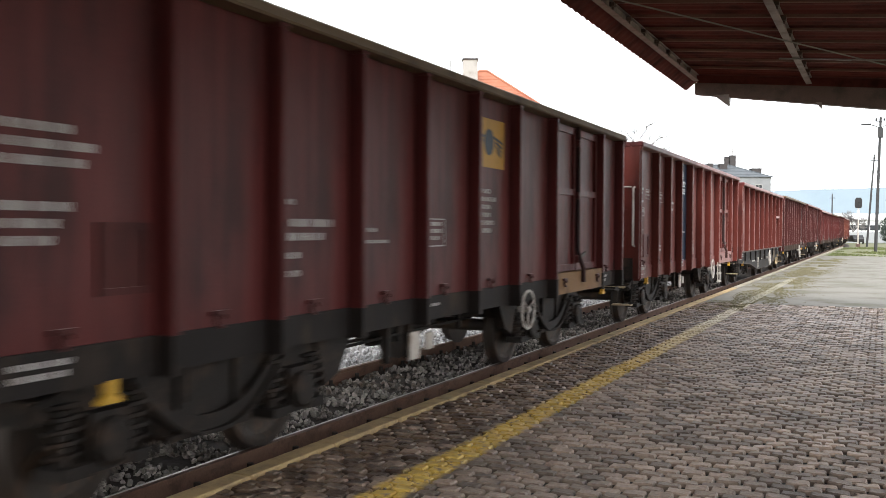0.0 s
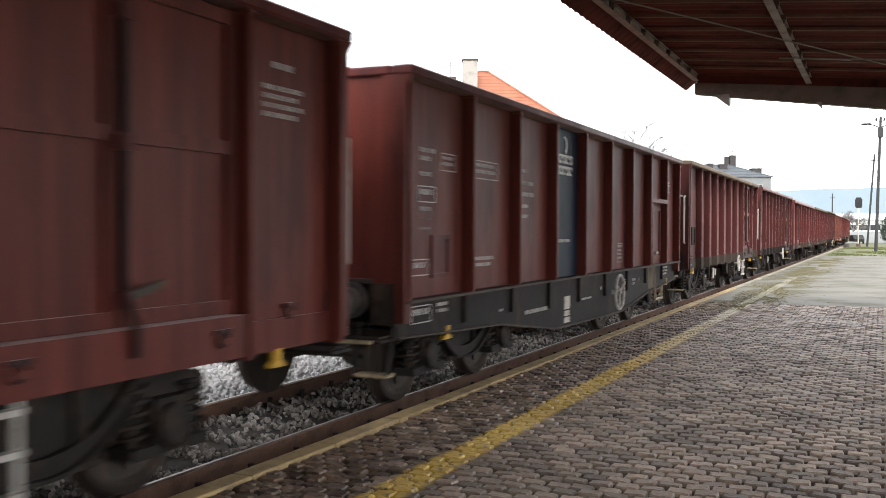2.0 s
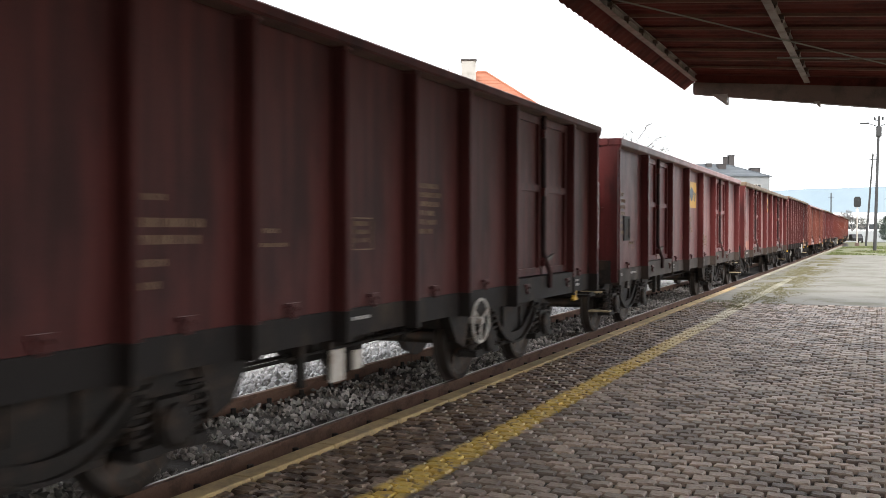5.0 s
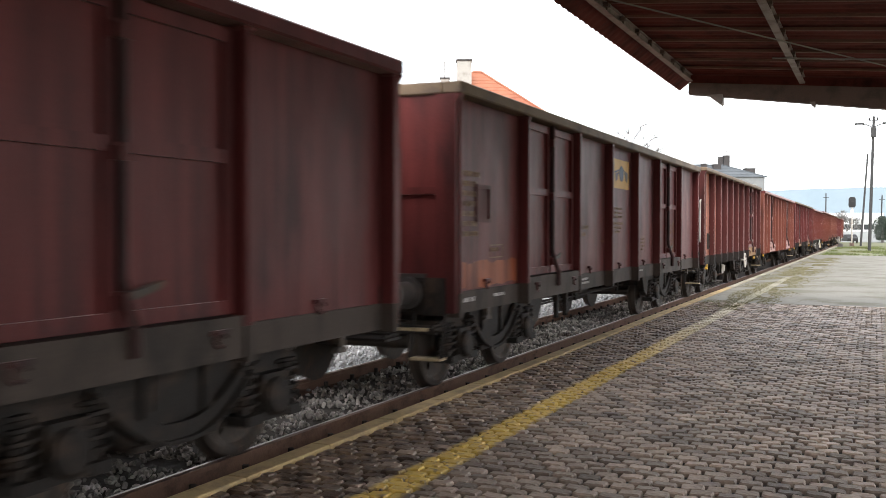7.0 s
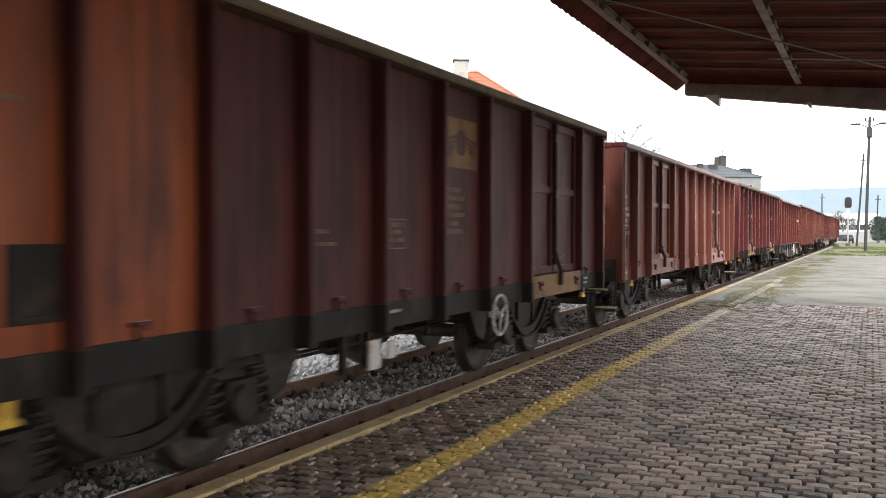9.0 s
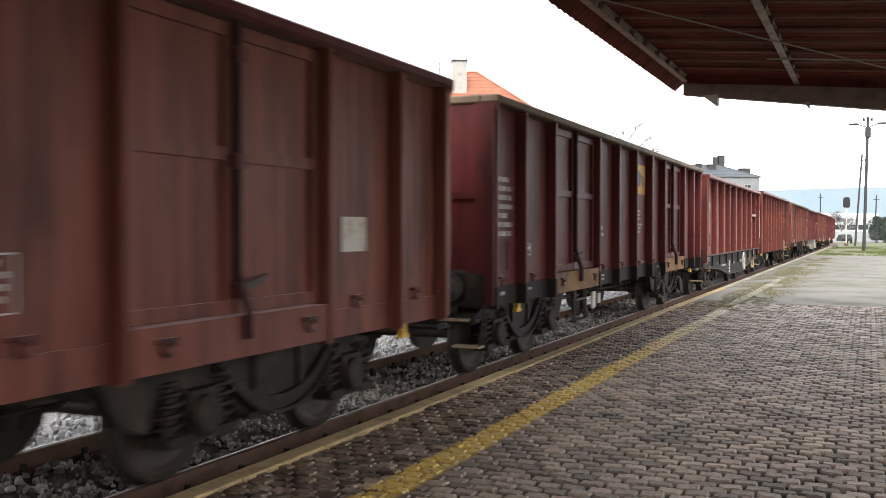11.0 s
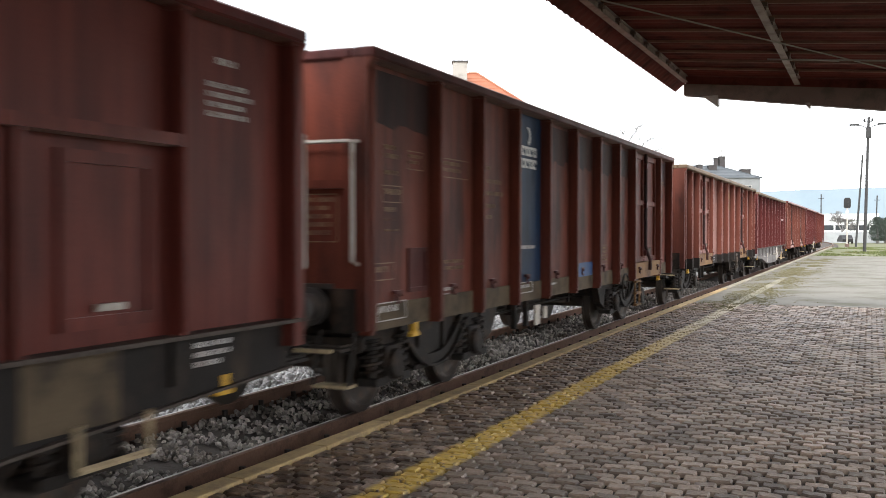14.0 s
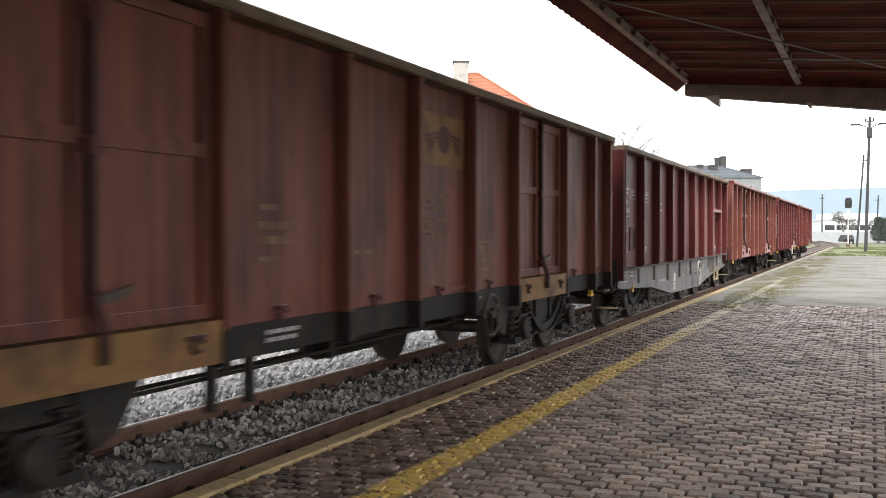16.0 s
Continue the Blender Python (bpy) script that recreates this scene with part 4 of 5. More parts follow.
def swoosh(wagon, y, z, w):
    """Pale abstract mark on the blue field: a crescent over two rows of rounded blocks."""
    bm = bmesh.new()
    arc = [(0.5 * w + 0.16 * w * math.cos(a), 0.04 + 0.16 * w * math.sin(a)) for a in np.linspace(-1.1, 1.5, 8)]
    arc += [(0.43 * w + 0.17 * w * math.cos(a), 0.05 + 0.13 * w * math.sin(a)) for a in np.linspace(1.3, -0.9, 8)]
    prism(bm, arc, "x", 0, 0.004)
    mark = part("painted_mark", bm, M_LOGO, wagon, "pale abstract painted mark", at=pose(SKIN + 0.007, y, z))
    for row in range(2):
        for k in range(5):
            y0, z1, d = w * (0.02 + 0.195 * k), -0.08 - row * 0.15, 0.17 * w
            open_side = [(d, -0.05), (d - 0.03, -0.05), (d - 0.03, -0.03)] if (k + row) % 2 else [(d, -0.115), (d - 0.03, -0.115), (d - 0.03, -0.03)]
            ring = [(0, 0), (d, 0)] + open_side + [(0.03, -0.03), (0.03, -0.085), (d - 0.034, -0.085), (d - 0.034, -0.115), (0, -0.115)]
            bm = bmesh.new()
            prism(bm, [(y0 + p, z1 + q) for p, q in ring], "x", 0, 0.004)
            part("painted_block", bm, M_LOGO, mark)


WHEELS = []
W, O = M_MARK, M_MARK_OLD


def wagon(s0, length, stakes, doors, body, rim, label, bogies, sill=None, deep=False, panels=None, hatch=None, extras=None, marks=None, rim_z=3.15):
    """An open high-sided goods wagon. The lead end is y = 0; the body runs to y = length; x > 0 faces the platform.
    stakes: rib places; doors: (from, to) bays with two leaves; panels: other materials by bay; deep: a fish-bellied grey sill."""
    ob = thing("goods_wagon", pose(TRACK_X, s0, RAIL_Z), label, "freight wagon", "wagons of the goods train")
    low = 1.045 if deep else FLOOR_Z
    TOP_Z, RIM_Z = rim_z - (0.12 if length > 14.1 else 0.088), rim_z
    ob["body_length"] = length
    belly = sill or M_SILL
    sill = sill or body
    panels = panels or {}
    # side plates on the platform side, one by one between the ribs
    bays = list(zip(stakes, stakes[1:]))
    for i, (a, b) in enumerate(bays):
        if any(d[0] - 0.01 <= a < d[1] - 0.01 for d in doors):
            continue
        m = panels.get(i, body)
        w = round(b - a, 3)
        def plate(bm, w=w):
            box(bm, -0.012, 0, 0, w, 0, TOP_Z - low)
        part("side_plate", shared(("side_plate", w, low, TOP_Z), plate, m), None, ob, "blue painted plate" if "blue" in m.name or "navy" in m.name else "", at=pose(SKIN, a, low))
    for y in stakes:
        part("stake", shared(("stake", low, TOP_Z), lambda bm: stake(bm, low - (0.04 if not deep else 0), TOP_Z), body), None, ob, at=pose(SKIN, min(max(y, 0.055), length - 0.055), 0))
    for a, b in doors:
        mid = (a + b) / 2
        z0, z1 = low + 0.27, TOP_Z - 0.02
        for y0, y1 in ((a + 0.06, mid - 0.03), (mid + 0.03, b - 0.06)):
            w = round(y1 - y0, 3)
            leaf = part("door_leaf", shared(("door_leaf", w, low, TOP_Z), lambda bm: door_leaf(bm, w, z0, z1), body), None, ob, at=pose(SKIN - 0.01, y0, 0))
        part("latch", shared(("latch", low, TOP_Z), lambda bm: latch_bar(bm, z0, z1), P_TAR), None, ob, "dark locking bar", at=pose(SKIN, mid, 0))
        for z in (z0 + 0.1, (z0 + z1) / 2, z1 - 0.25):
            part("latch_keeper", shared("latch_keeper", latch_keeper, P_DARK), None, ob, at=pose(SKIN, mid, z))
        part("latch_handle", shared("latch_handle", latch_handle, M_WHEEL), None, ob, at=pose(SKIN, mid, z0))
        part("door_sill", boxes((SKIN - 0.02, HALF - 0.01, a + 0.06, b - 0.06, low - 0.01, low + 0.26)), M_OCHRE if extras and "ochre_sill" in extras else sill, ob)
        for y in (a + 0.32, b - 0.32):
            part("tie_ring", shared("tie_ring", ring_hook, P_TAR), None, ob, at=pose(HALF - 0.006, y, low + 0.13))
        part("door_back", boxes((SKIN - 0.03, SKIN - 0.012, a, b, low, TOP_Z)), body, ob)
    # lower sill band under the plates
    if deep:
        L = length
        under = [(0, 0.73), (2.5, 0.64), (4.5, 0.41), (7.9, 0.38), (9.9, 0.57), (L, 0.71)]
        bm = bmesh.new()
        prism(bm, [(0, low)] + under + [(L, low)], "x", SKIN - 0.03, SKIN + 0.01)
        part("sill", bm, belly, ob, "grey fish-bellied sill")
        part("sill_flange", boxes((SKIN - 0.03, HALF + 0.01, 0, L, low - 0.015, low + 0.01)), P_DUSTY, ob, "dusty upper flange of the sill")
        bm = bmesh.new()
        prism(bm, [(y, z - 0.012) for y, z in under] + [(y, z + 0.006) for y, z in under[::-1]], "x", SKIN - 0.09, SKIN + 0.055)
        part("sill_flange", bm, P_DUSTY if belly is M_SILL else belly, ob, "dusty lower flange of the sill")
        for y in stakes[1:-1]:
            z0 = low - 0.3 if y < 3 or y > 9 else low - 0.36
            part("sill_rib", boxes((SKIN + 0.01, SKIN + 0.05, y - 0.03, y + 0.03, z0, low - 0.02)), belly, ob)
    else:
        for a, b in bays:
            if not any(d[0] - 0.01 <= a < d[1] - 0.01 for d in doors):
                part("sill", boxes((SKIN, SKIN + 0.018, a + 0.045, b - 0.045, FLOOR_Z - 0.03, FLOOR_Z + 0.19)), sill, ob, "grimy lower side band" if sill is not body else "")
        if sill in (M_SILL, M_GRIME):
            for y in stakes:
                part("stake_foot", shared("stake_foot", lambda bm: [box(bm, 0, HALF - SKIN + 0.006, -0.042, 0.042, FLOOR_Z - 0.045, FLOOR_Z + 0.19)], sill), None, ob, at=pose(SKIN, min(max(y, 0.055), length - 0.055), 0))
        for a, b in bays:
            if not any(d[0] - 0.01 <= a < d[1] - 0.01 for d in doors):
                part("tie_ring", shared("tie_ring", ring_hook, P_DARK), None, ob, at=pose(SKIN + 0.012, (a + b) / 2, FLOOR_Z + 0.23))
    # rim
    bm = bmesh.new()
    o = 0.035
    for x in (-1, 1):
        a, b = sorted((x * (SKIN - 0.04), x * (HALF + o)))
        box(bm, a, b, -o, length + o, TOP_Z, RIM_Z)
    for y in (0, length):
        box(bm, -SKIN + 0.04, SKIN - 0.04, y - o if y == 0 else y - 0.1, y + 0.1 if y == 0 else y + o, TOP_Z, RIM_Z)
    part("top_rim", bm, rim, ob, "weathered ochre top rim" if rim is M_RIM else "", bevel=0.015)
    # far side, floor, underframe
    bm = boxes((-SKIN, -SKIN + 0.012, 0, length, low - 0.05, TOP_Z))
    for y in stakes:
        box(bm, -HALF, -SKIN, max(0, y - 0.05), min(length, y + 0.05), low - 0.04, TOP_Z)
    part("far_side", bm, body, ob)
    part("floor", boxes((-SKIN + 0.012, SKIN - 0.03, 0.02, length - 0.02, 1.1, 1.16)), P_DARK, ob)
    for x in (-0.2, 0.06, -1.2, 1.08):
        part("long_beam", shared(("long_beam", length), lambda bm: [box(bm, 0, 0.13, 0.05, length - 0.05, 0.85, 1.1)], M_GEAR), None, ob, at=pose(x, 0, 0))
    for y in np.linspace(1.2, length - 1.2, 7):
        part("cross_beam", shared("cross_beam", lambda bm: [box(bm, -1.07, 1.07, -0.05, 0.05, 0.9, 1.098)], M_GEAR), None, ob, at=pose(0, y, 0))
    # ends
    for y, d in ((0.0, -1), (length, 1)):
        m = pose(0, y, 0, 0, 0, 0 if d < 0 else 180)
        end = part("end_wall", shared(("end_wall", low, TOP_Z), lambda bm: [box(bm, -SKIN, SKIN, 0.0, 0.015, 0.86, TOP_Z)], body), None, ob, at=m)
        for x in (-0.56, 0.56):
            part("end_stake", shared(("end_stake", TOP_Z), lambda bm: [box(bm, -0.06, 0.06, -0.1, 0.001, 0.9, TOP_Z)], body), None, end, at=pose(x, 0, 0))
        for x0, x1 in () if deep else ((-0.5, 0.5), (0.62, 1.25), (-1.25, -0.62)):
            part("end_rail", boxes((x0, x1, -0.045, 0.001, 2.02, 2.09)), body, end)
        part("end_post", shared(("end_post", 0, TOP_Z), lambda bm: [box(bm, SKIN - 0.1, HALF - 0.02, -0.05, 0.08, 0.86, TOP_Z)], body), None, ob, at=m)
        part("end_post", shared(("end_post", 1, TOP_Z), lambda bm: [box(bm, -HALF + 0.02, -SKIN + 0.1, -0.05, 0.08, 0.86, TOP_Z)], body), None, ob, at=m)
        for sg in (-1, 1):
            part("gusset", shared(("gusset", sg, TOP_Z), lambda bm: prism(bm, [(sg * (SKIN - 0.03), TOP_Z - 0.35), (sg * (HALF + 0.03), TOP_Z), (sg * (SKIN - 0.03), TOP_Z)], "y", -0.04, 0.03), body), None, end)
        part("headstock", shared("headstock", lambda bm: [box(bm, -1.28, 1.28, -0.06, 0.1, 0.84, 1.2)], M_GEAR), None, ob, "black end beam", at=m)
        for x in (-0.875, 0.875):
            part("buffer", shared("buffer", buffer_body, M_BUFFER, True), None, ob, "black steel buffer", at=m @ pose(x, -0.06, 1.05))
        part("coupling", shared("coupling", coupling, M_GEAR), None, ob, at=m @ pose(0, -0.06, 1.02))
        for x in (-1.05, 1.05):
            part("step", shared("step", end_step, M_GEAR), None, ob, at=m @ pose(x, -0.02, 0.72))
        part("step_plate", boxes((-0.17, 0.17, -0.33, -0.3, -0.012, 0.018)), M_CREAM, ob, at=m @ pose(1.05, -0.03, 0.72))
        part("step_plate", boxes((-0.15, 0.17, -0.18, -0.03, -0.012, 0.012)), M_CREAM, ob, at=m @ pose(1.12, -0.03, 0.42))
        for x in (0.95, 1.28):
            part("step_hanger", shared("step_hanger", lambda bm: rod(bm, (0, -0.06, 0.86), (0, -0.18, 0.42), 0.018, 6), M_GEAR), None, ob, at=m @ pose(x, 0, 0))
        part("lift_hook", shared("lift_hook", lift_hook, M_WHEEL if length > 14.1 else M_YELLOW), None, ob, "" if length > 14.1 else "yellow painted bracket", at=pose(SKIN - 0.01, 1.1 if d < 0 else length - 0.75, low - 0.3 if deep else 0.84))
        bm = bmesh.new()
        pipe(bm, [(0, 0, 0), (0.0, -0.1, 0.03), (0.0, -0.1, 0.98), (0, 0, 1.0)], 0.018, 6)
        if d > 0:
            part("handrail", bm, M_RAILING if length < 13.5 else P_MAROON, ob, "pale painted handrail", at=pose(HALF - 0.04, length - 0.02, 1.38, 0, 0, 180))
        elif not deep and length < 13.5:
            part("marking", bars(5, 0.26, 0.34, 0.45, 0.25, frame_line=True), O if body in (P_DARK, P_SCAR) else W, ob, at=pose(0.8, -0.002, 1.95, 0, 0, -90))
            part("handrail", bm, M_RAILING, ob, "pale painted handrail", at=m @ pose(1.3, -0.04, 1.4))
        else:
            bm.free()
            continue
        bm = bmesh.new()
        pipe(bm, [(0.66, 0, 2.4), (0.66, -0.09, 2.4), (1.24, -0.09, 2.4), (1.24, 0, 2.4)], 0.016, 6)
        part("grab_bar", bm, M_RAILING, ob, "pale painted grab bar", at=m)
    # running gear
    for y in bogies:
        for w, dy in bogie(ob, y):
            WHEELS.append((w, dy))
    lo, hi = bogies[0] + 1.7, bogies[1] - 1.7
    part("brake_rigging", shared(("rigging", round(hi - lo, 2)), lambda bm: rigging(bm, lo, hi), M_GEAR), None, ob)
    part("air_tank", shared("air_tank", tank, M_GEAR, True), None, ob, at=pose(0.3, lo + (hi - lo) * 0.62, 0.66))
    for y in (lo + 0.9, lo + 1.35):
        part("brake_lever", shared("brake_lever", lambda bm: [box(bm, 0.98, 1.04, 0, 0.07, 0.45, 0.9)], M_GEAR), None, ob, at=pose(0, y, 0))
    for y, sg in ((lo - 0.1, 1), (hi + 0.1, -1)):
        if not deep:
            bm = bmesh.new()
            prism(bm, [(y - 0.3 * sg, 0.85), (y + 0.35 * sg, 0.85), (y + 0.1 * sg, 0.5), (y - 0.12 * sg, 0.42)][::sg], "x", 0.95, 1.06)
            part("hanger_plate", bm, M_GEAR, ob, "black hanging bracket beside the bogie")
    extras = extras or ()
    if "wheel" in extras:
        zz, yy, k = (0.72, 7.34, 1.22) if deep else (0.79, 8.7, 1.0) if length > 13.5 else (0.76, 7.6 if length < 13 else 8.9, 1.0)
        part("hand_wheel", shared(("hand_wheel", k), lambda bm: hand_wheel(bm, k), M_GEAR if body is P_SCAR else M_RAILING if length < 13.5 else M_WHEEL, True), None, ob, "spoked brake hand wheel", at=pose(HALF + 0.03, yy, zz))
    if "ladder" in extras:
        part("foot_ladder", shared("foot_ladder", foot_ladder, M_OCHRE if body is P_SCAR else M_RAILING), None, ob, "painted step ladder", at=pose(HALF - 0.03, 8.78 if length < 13 else 9.87, 0.80))
    if "plates" in extras:
        part("brake_plate", boxes((1.05, 1.08, 0, 0.2, 0, 0.26)), M_BRAKE, ob, "pale brake change plate", at=pose(0, 5.25, 0.44))
        part("brake_plate", boxes((1.05, 1.08, 0, 0.14, 0, 0.16)), M_BRAKE, ob, "pale brake change plate", at=pose(0, 5.62, 0.5))
    if "sign" in extras:
        for z in (2.36, 2.2):
            bm = bmesh.new()
            prism(bm, [(0.505, z), (0.615, z), (0.615, z + 0.03), (0.56, z + 0.11), (0.505, z + 0.03)], "y", -0.108, -0.101)
            part("warning_sign", bm, M_YELLOW, ob, "small yellow warning sign")
    if "door_step" in extras:
        bm = bmesh.new()
        pipe(bm, [(1.2, 3.75, 0.9), (1.2, 3.75, 0.36), (1.2, 4.38, 0.36), (1.2, 4.38, 0.9)], 0.022, 6)
        step = part("door_step", bm, M_WHEEL, ob, "rusty hanging step frame under the door")
        part("tread", boxes((1.12, 1.24, 3.75, 4.38, 0.35, 0.375)), M_WHEEL, step)
        part("tread", boxes((1.16, 1.23, 3.75, 4.38, 0.66, 0.68)), M_WHEEL, step)
    if deep:
        # small hatch bay near the rear, beige plate and step
        y0, y1 = 9.74, 11.14
        part("hatch_frame", boxes((SKIN - 0.02, HALF - 0.01, y0 + 0.12, y0 + 0.18, low, 2.2)), body, ob)
        part("hatch_frame", boxes((SKIN - 0.02, HALF + 0.005, y0 + 0.04, y1 - 0.04, 2.17, 2.24)), body, ob)
        door = part("hatch_door", boxes((SKIN, SKIN + 0.012, y0 + 0.5, y1 - 0.16, low + 0.1, 2.1)), body, ob, "small framed side door")
        for r in ((y0 + 0.5, y1 - 0.16, low + 0.1, low + 0.17), (y0 + 0.5, y1 - 0.16, 2.03, 2.1), (y0 + 0.5, y0 + 0.57, low + 0.17, 2.03), (y1 - 0.23, y1 - 0.16, low + 0.17, 2.03)):
            part("frame_bar", boxes((SKIN + 0.012, SKIN + 0.034, *r)), body, door)
        part("hatch_latch", boxes((SKIN + 0.03, SKIN + 0.06, y0 + 0.75, y0 + 0.95, 1.24, 1.28)), M_RAILING, door)
        part("sill_plate", boxes((SKIN + 0.01, SKIN + 0.018, y0 + 0.25, y0 + 0.95, 0.62, low - 0.02)), M_KHAKI, ob, "dusty khaki plate")
        bm = bmesh.new()
        pipe(bm, [(HALF - 0.05, 10.3, 0.66), (HALF - 0.05, 10.3, 0.42), (HALF - 0.05, 10.85, 0.42), (HALF - 0.05, 10.85, 0.66)], 0.024, 6)
        part("foot_step", bm, M_CREAM, ob, "pale painted foot step")
        for z0, z1 in ((0.62, 0.79), (0.53, 0.6), (0.44, 0.51)):
            part("sill_emblem", boxes((SKIN + 0.01, SKIN + 0.016, 4.93, 5.18, z0, z1)), M_BRAKE, ob, "pale painted sill plate")
    if hatch:
        y, z, m = hatch
        bm = boxes((0, 0.02, 0, 0.4, 0, 0.04), (0, 0.02, 0, 0.4, 0.36, 0.4), (0, 0.02, 0, 0.04, 0.04, 0.36), (0, 0.02, 0.36, 0.4, 0.04, 0.36), (-0.004, 0.004, 0.04, 0.36, 0.04, 0.36))
        part("card_holder", bm, m, ob, "small framed label holder", at=pose(SKIN, y, z))
    for k, (y, z, lines, w, h, m, framed) in enumerate(marks or ()):
        part("marking", bars(lines, w, h, 0.45, 0.35, seed=k + int(abs(s0)), frame_line=framed), m, ob, at=pose(SKIN + 0.003 + (0.018 if z < FLOOR_Z + 0.19 and not deep else 0.012 if z < 1.03 else 0), y, z))
    return ob


S_STAKES = (0, 1.5, 2.62, 3.76, 4.96, 6.2, 7.42, 8.8, 11.02, 12.24)
X_STAKES = (0, 1.45, 2.56, 3.7, 4.9, 6.15, 7.42, 8.65, 9.8, 12.0, 13.2)
F_STAKES = (0, 1.5, 2.88, 4.24, 5.58, 6.98, 8.36, 9.74, 11.14, 12.42)
G_STAKES = (0, 2.12, 4.32, 6.14, 7.94, 9.77, 11.98, 14.15)
G_DOORS = ((2.12, 4.32), (9.77, 11.98))
J_STAKES = (0, 1.04, 2.23, 4.5, 5.75, 7.05, 8.36, 9.6, 11.82, 13.05, 14.07)
J_DOORS = ((2.23, 4.5), (9.6, 11.82))
M_STAKES = (0, 0.9, 1.88, 4.1, 5.7, 7.0, 8.36, 9.7, 11.65, 13.1, 14.07)
M_DOORS = ((1.88, 4.1), (9.7, 11.65))


def azure_marks(m, deep, bays, label):
    """Writing of the blue-panelled wagons: blocks on the first bays; label is the bay of the small framed table."""
    b1, b2, b4, b5 = bays[1] + 0.2, bays[2] + 0.34, bays[4], bays[label] + (0.86 if label == 5 else 0.6)
    rows = [(0.48, 2.42, 2, 0.34, 0.15, m, False), (0.48, 2.2, 1, 0.3, 0.07, m, False), (0.48, 2.04, 1, 0.32, 0.09, m, True), (0.48, 1.88, 1, 0.28, 0.07, m, False), (0.48, 1.78, 1, 0.3, 0.03, m, False), (0.48, 1.69, 1, 0.34, 0.035, m, False),
            (0.98, 2.37, 2, 0.3, 0.11, m, True), (0.27, 1.37, 1, 0.38, 0.09, m, True), (b1, 2.36, 2, 0.74, 0.13, m, True), (b1 + 0.1, 1.39, 2, 0.55, 0.13, m, False),
            (b2, 2.38, 1, 0.2, 0.07, m, False), (b2, 2.24, 1, 0.62, 0.085, m, False), (b2, 2.11, 1, 0.6, 0.085, m, False), (b2, 1.97, 1, 0.36, 0.075, m, False), (b2, 1.85, 1, 0.28, 0.075, m, False), (b5, 1.43, 4, 0.28, 0.24, m, True)]
    if deep:
        rows += [(0.32, 0.95, 1, 0.36, 0.1, W, True), (0.85, 0.98, 2, 0.34, 0.12, W, False), (2.5, 0.8, 1, 0.12, 0.05, W, False), (3.36, 0.72, 1, 1.1, 0.085, W, False), (5.75, 0.72, 1, 0.7, 0.05, W, False), (6.75, 0.83, 1, 0.13, 0.08, W, False), (8.2, 0.84, 1, 0.2, 0.1, W, True), (8.8, 0.86, 2, 0.26, 0.13, W, False), (9.25, 0.84, 1, 0.1, 0.08, W, False), (11.35, 0.98, 3, 0.4, 0.18, W, False), (11.6, 2.78, 1, 0.25, 0.08, m, False), (11.5, 2.62, 4, 0.6, 0.25, m, False)]
    else:
        rows += [(0.35, 1.03, 1, 0.5, 0.1, W, True), (b1, 1.12, 2, 0.36, 0.12, W, False), (b4 - 1.15, 1.03, 1, 0.7, 0.07, W, True), (b4 + 0.1, 1.0, 1, 0.5, 0.05, W, False), (bays[-2] + 0.42, 2.82, 1, 0.25, 0.08, m, False), (bays[-2] + 0.3, 2.66, 4, 0.6, 0.25, m, False)]
    return rows


def old_marks(m):
    return [(0.3, 2.2, 3, 0.7, 0.26, m, False), (0.35, 1.8, 3, 0.5, 0.26, m, False), (2.72, 1.88, 1, 0.3, 0.07, m, False), (2.72, 1.74, 2, 0.8, 0.2, m, False), (2.72, 1.5, 1, 0.36, 0.08, m, False), (2.72, 1.37, 1, 0.3, 0.08, m, False), (4.02, 1.68, 1, 0.2, 0.06, m, False), (3.92, 1.58, 1, 0.5, 0.05, m, False),
            (5.28, 1.74, 3, 0.28, 0.2, m, True), (6.42, 2.1, 6, 0.55, 0.5, m, False), (0.4, 1.0, 2, 0.5, 0.12, W, False), (5.2, 0.98, 1, 0.35, 0.05, W, False), (11.3, 1.0, 2, 0.4, 0.12, W, False)]


def long_marks(m, e, label):
    """Writing of the long wagons; e is where the emblem's bay begins, label where the small framed table stands."""
    return [(0.27, 2.28, 7, 0.66, 0.72, m, False), (1.2, 1.48, 1, 0.34, 0.08, m, True), (4.64, 1.86, 1, 0.25, 0.08, m, False), (4.6, 1.74, 2, 0.6, 0.2, m, False), (4.6, 1.5, 1, 0.3, 0.07, m, False), (5.9, 1.52, 1, 0.5, 0.06, m, False),
            (e + 0.3, 2.04, 3, 0.6, 0.2, m, False), (e + 0.25, 1.8, 3, 0.7, 0.2, m, False), (label, 1.53, 4, 0.32, 0.24, m, True), (4.7, 0.99, 2, 0.5, 0.11, W, False), (0.35, 0.98, 1, 0.4, 0.08, W, False), (1.25, 0.98, 1, 0.4, 0.06, W, False), (8.0, 1.12, 1, 0.4, 0.06, m, False), (8.5, 0.98, 1, 0.3, 0.05, W, False), (13.2, 1.05, 1, 0.3, 0.08, W, False)]


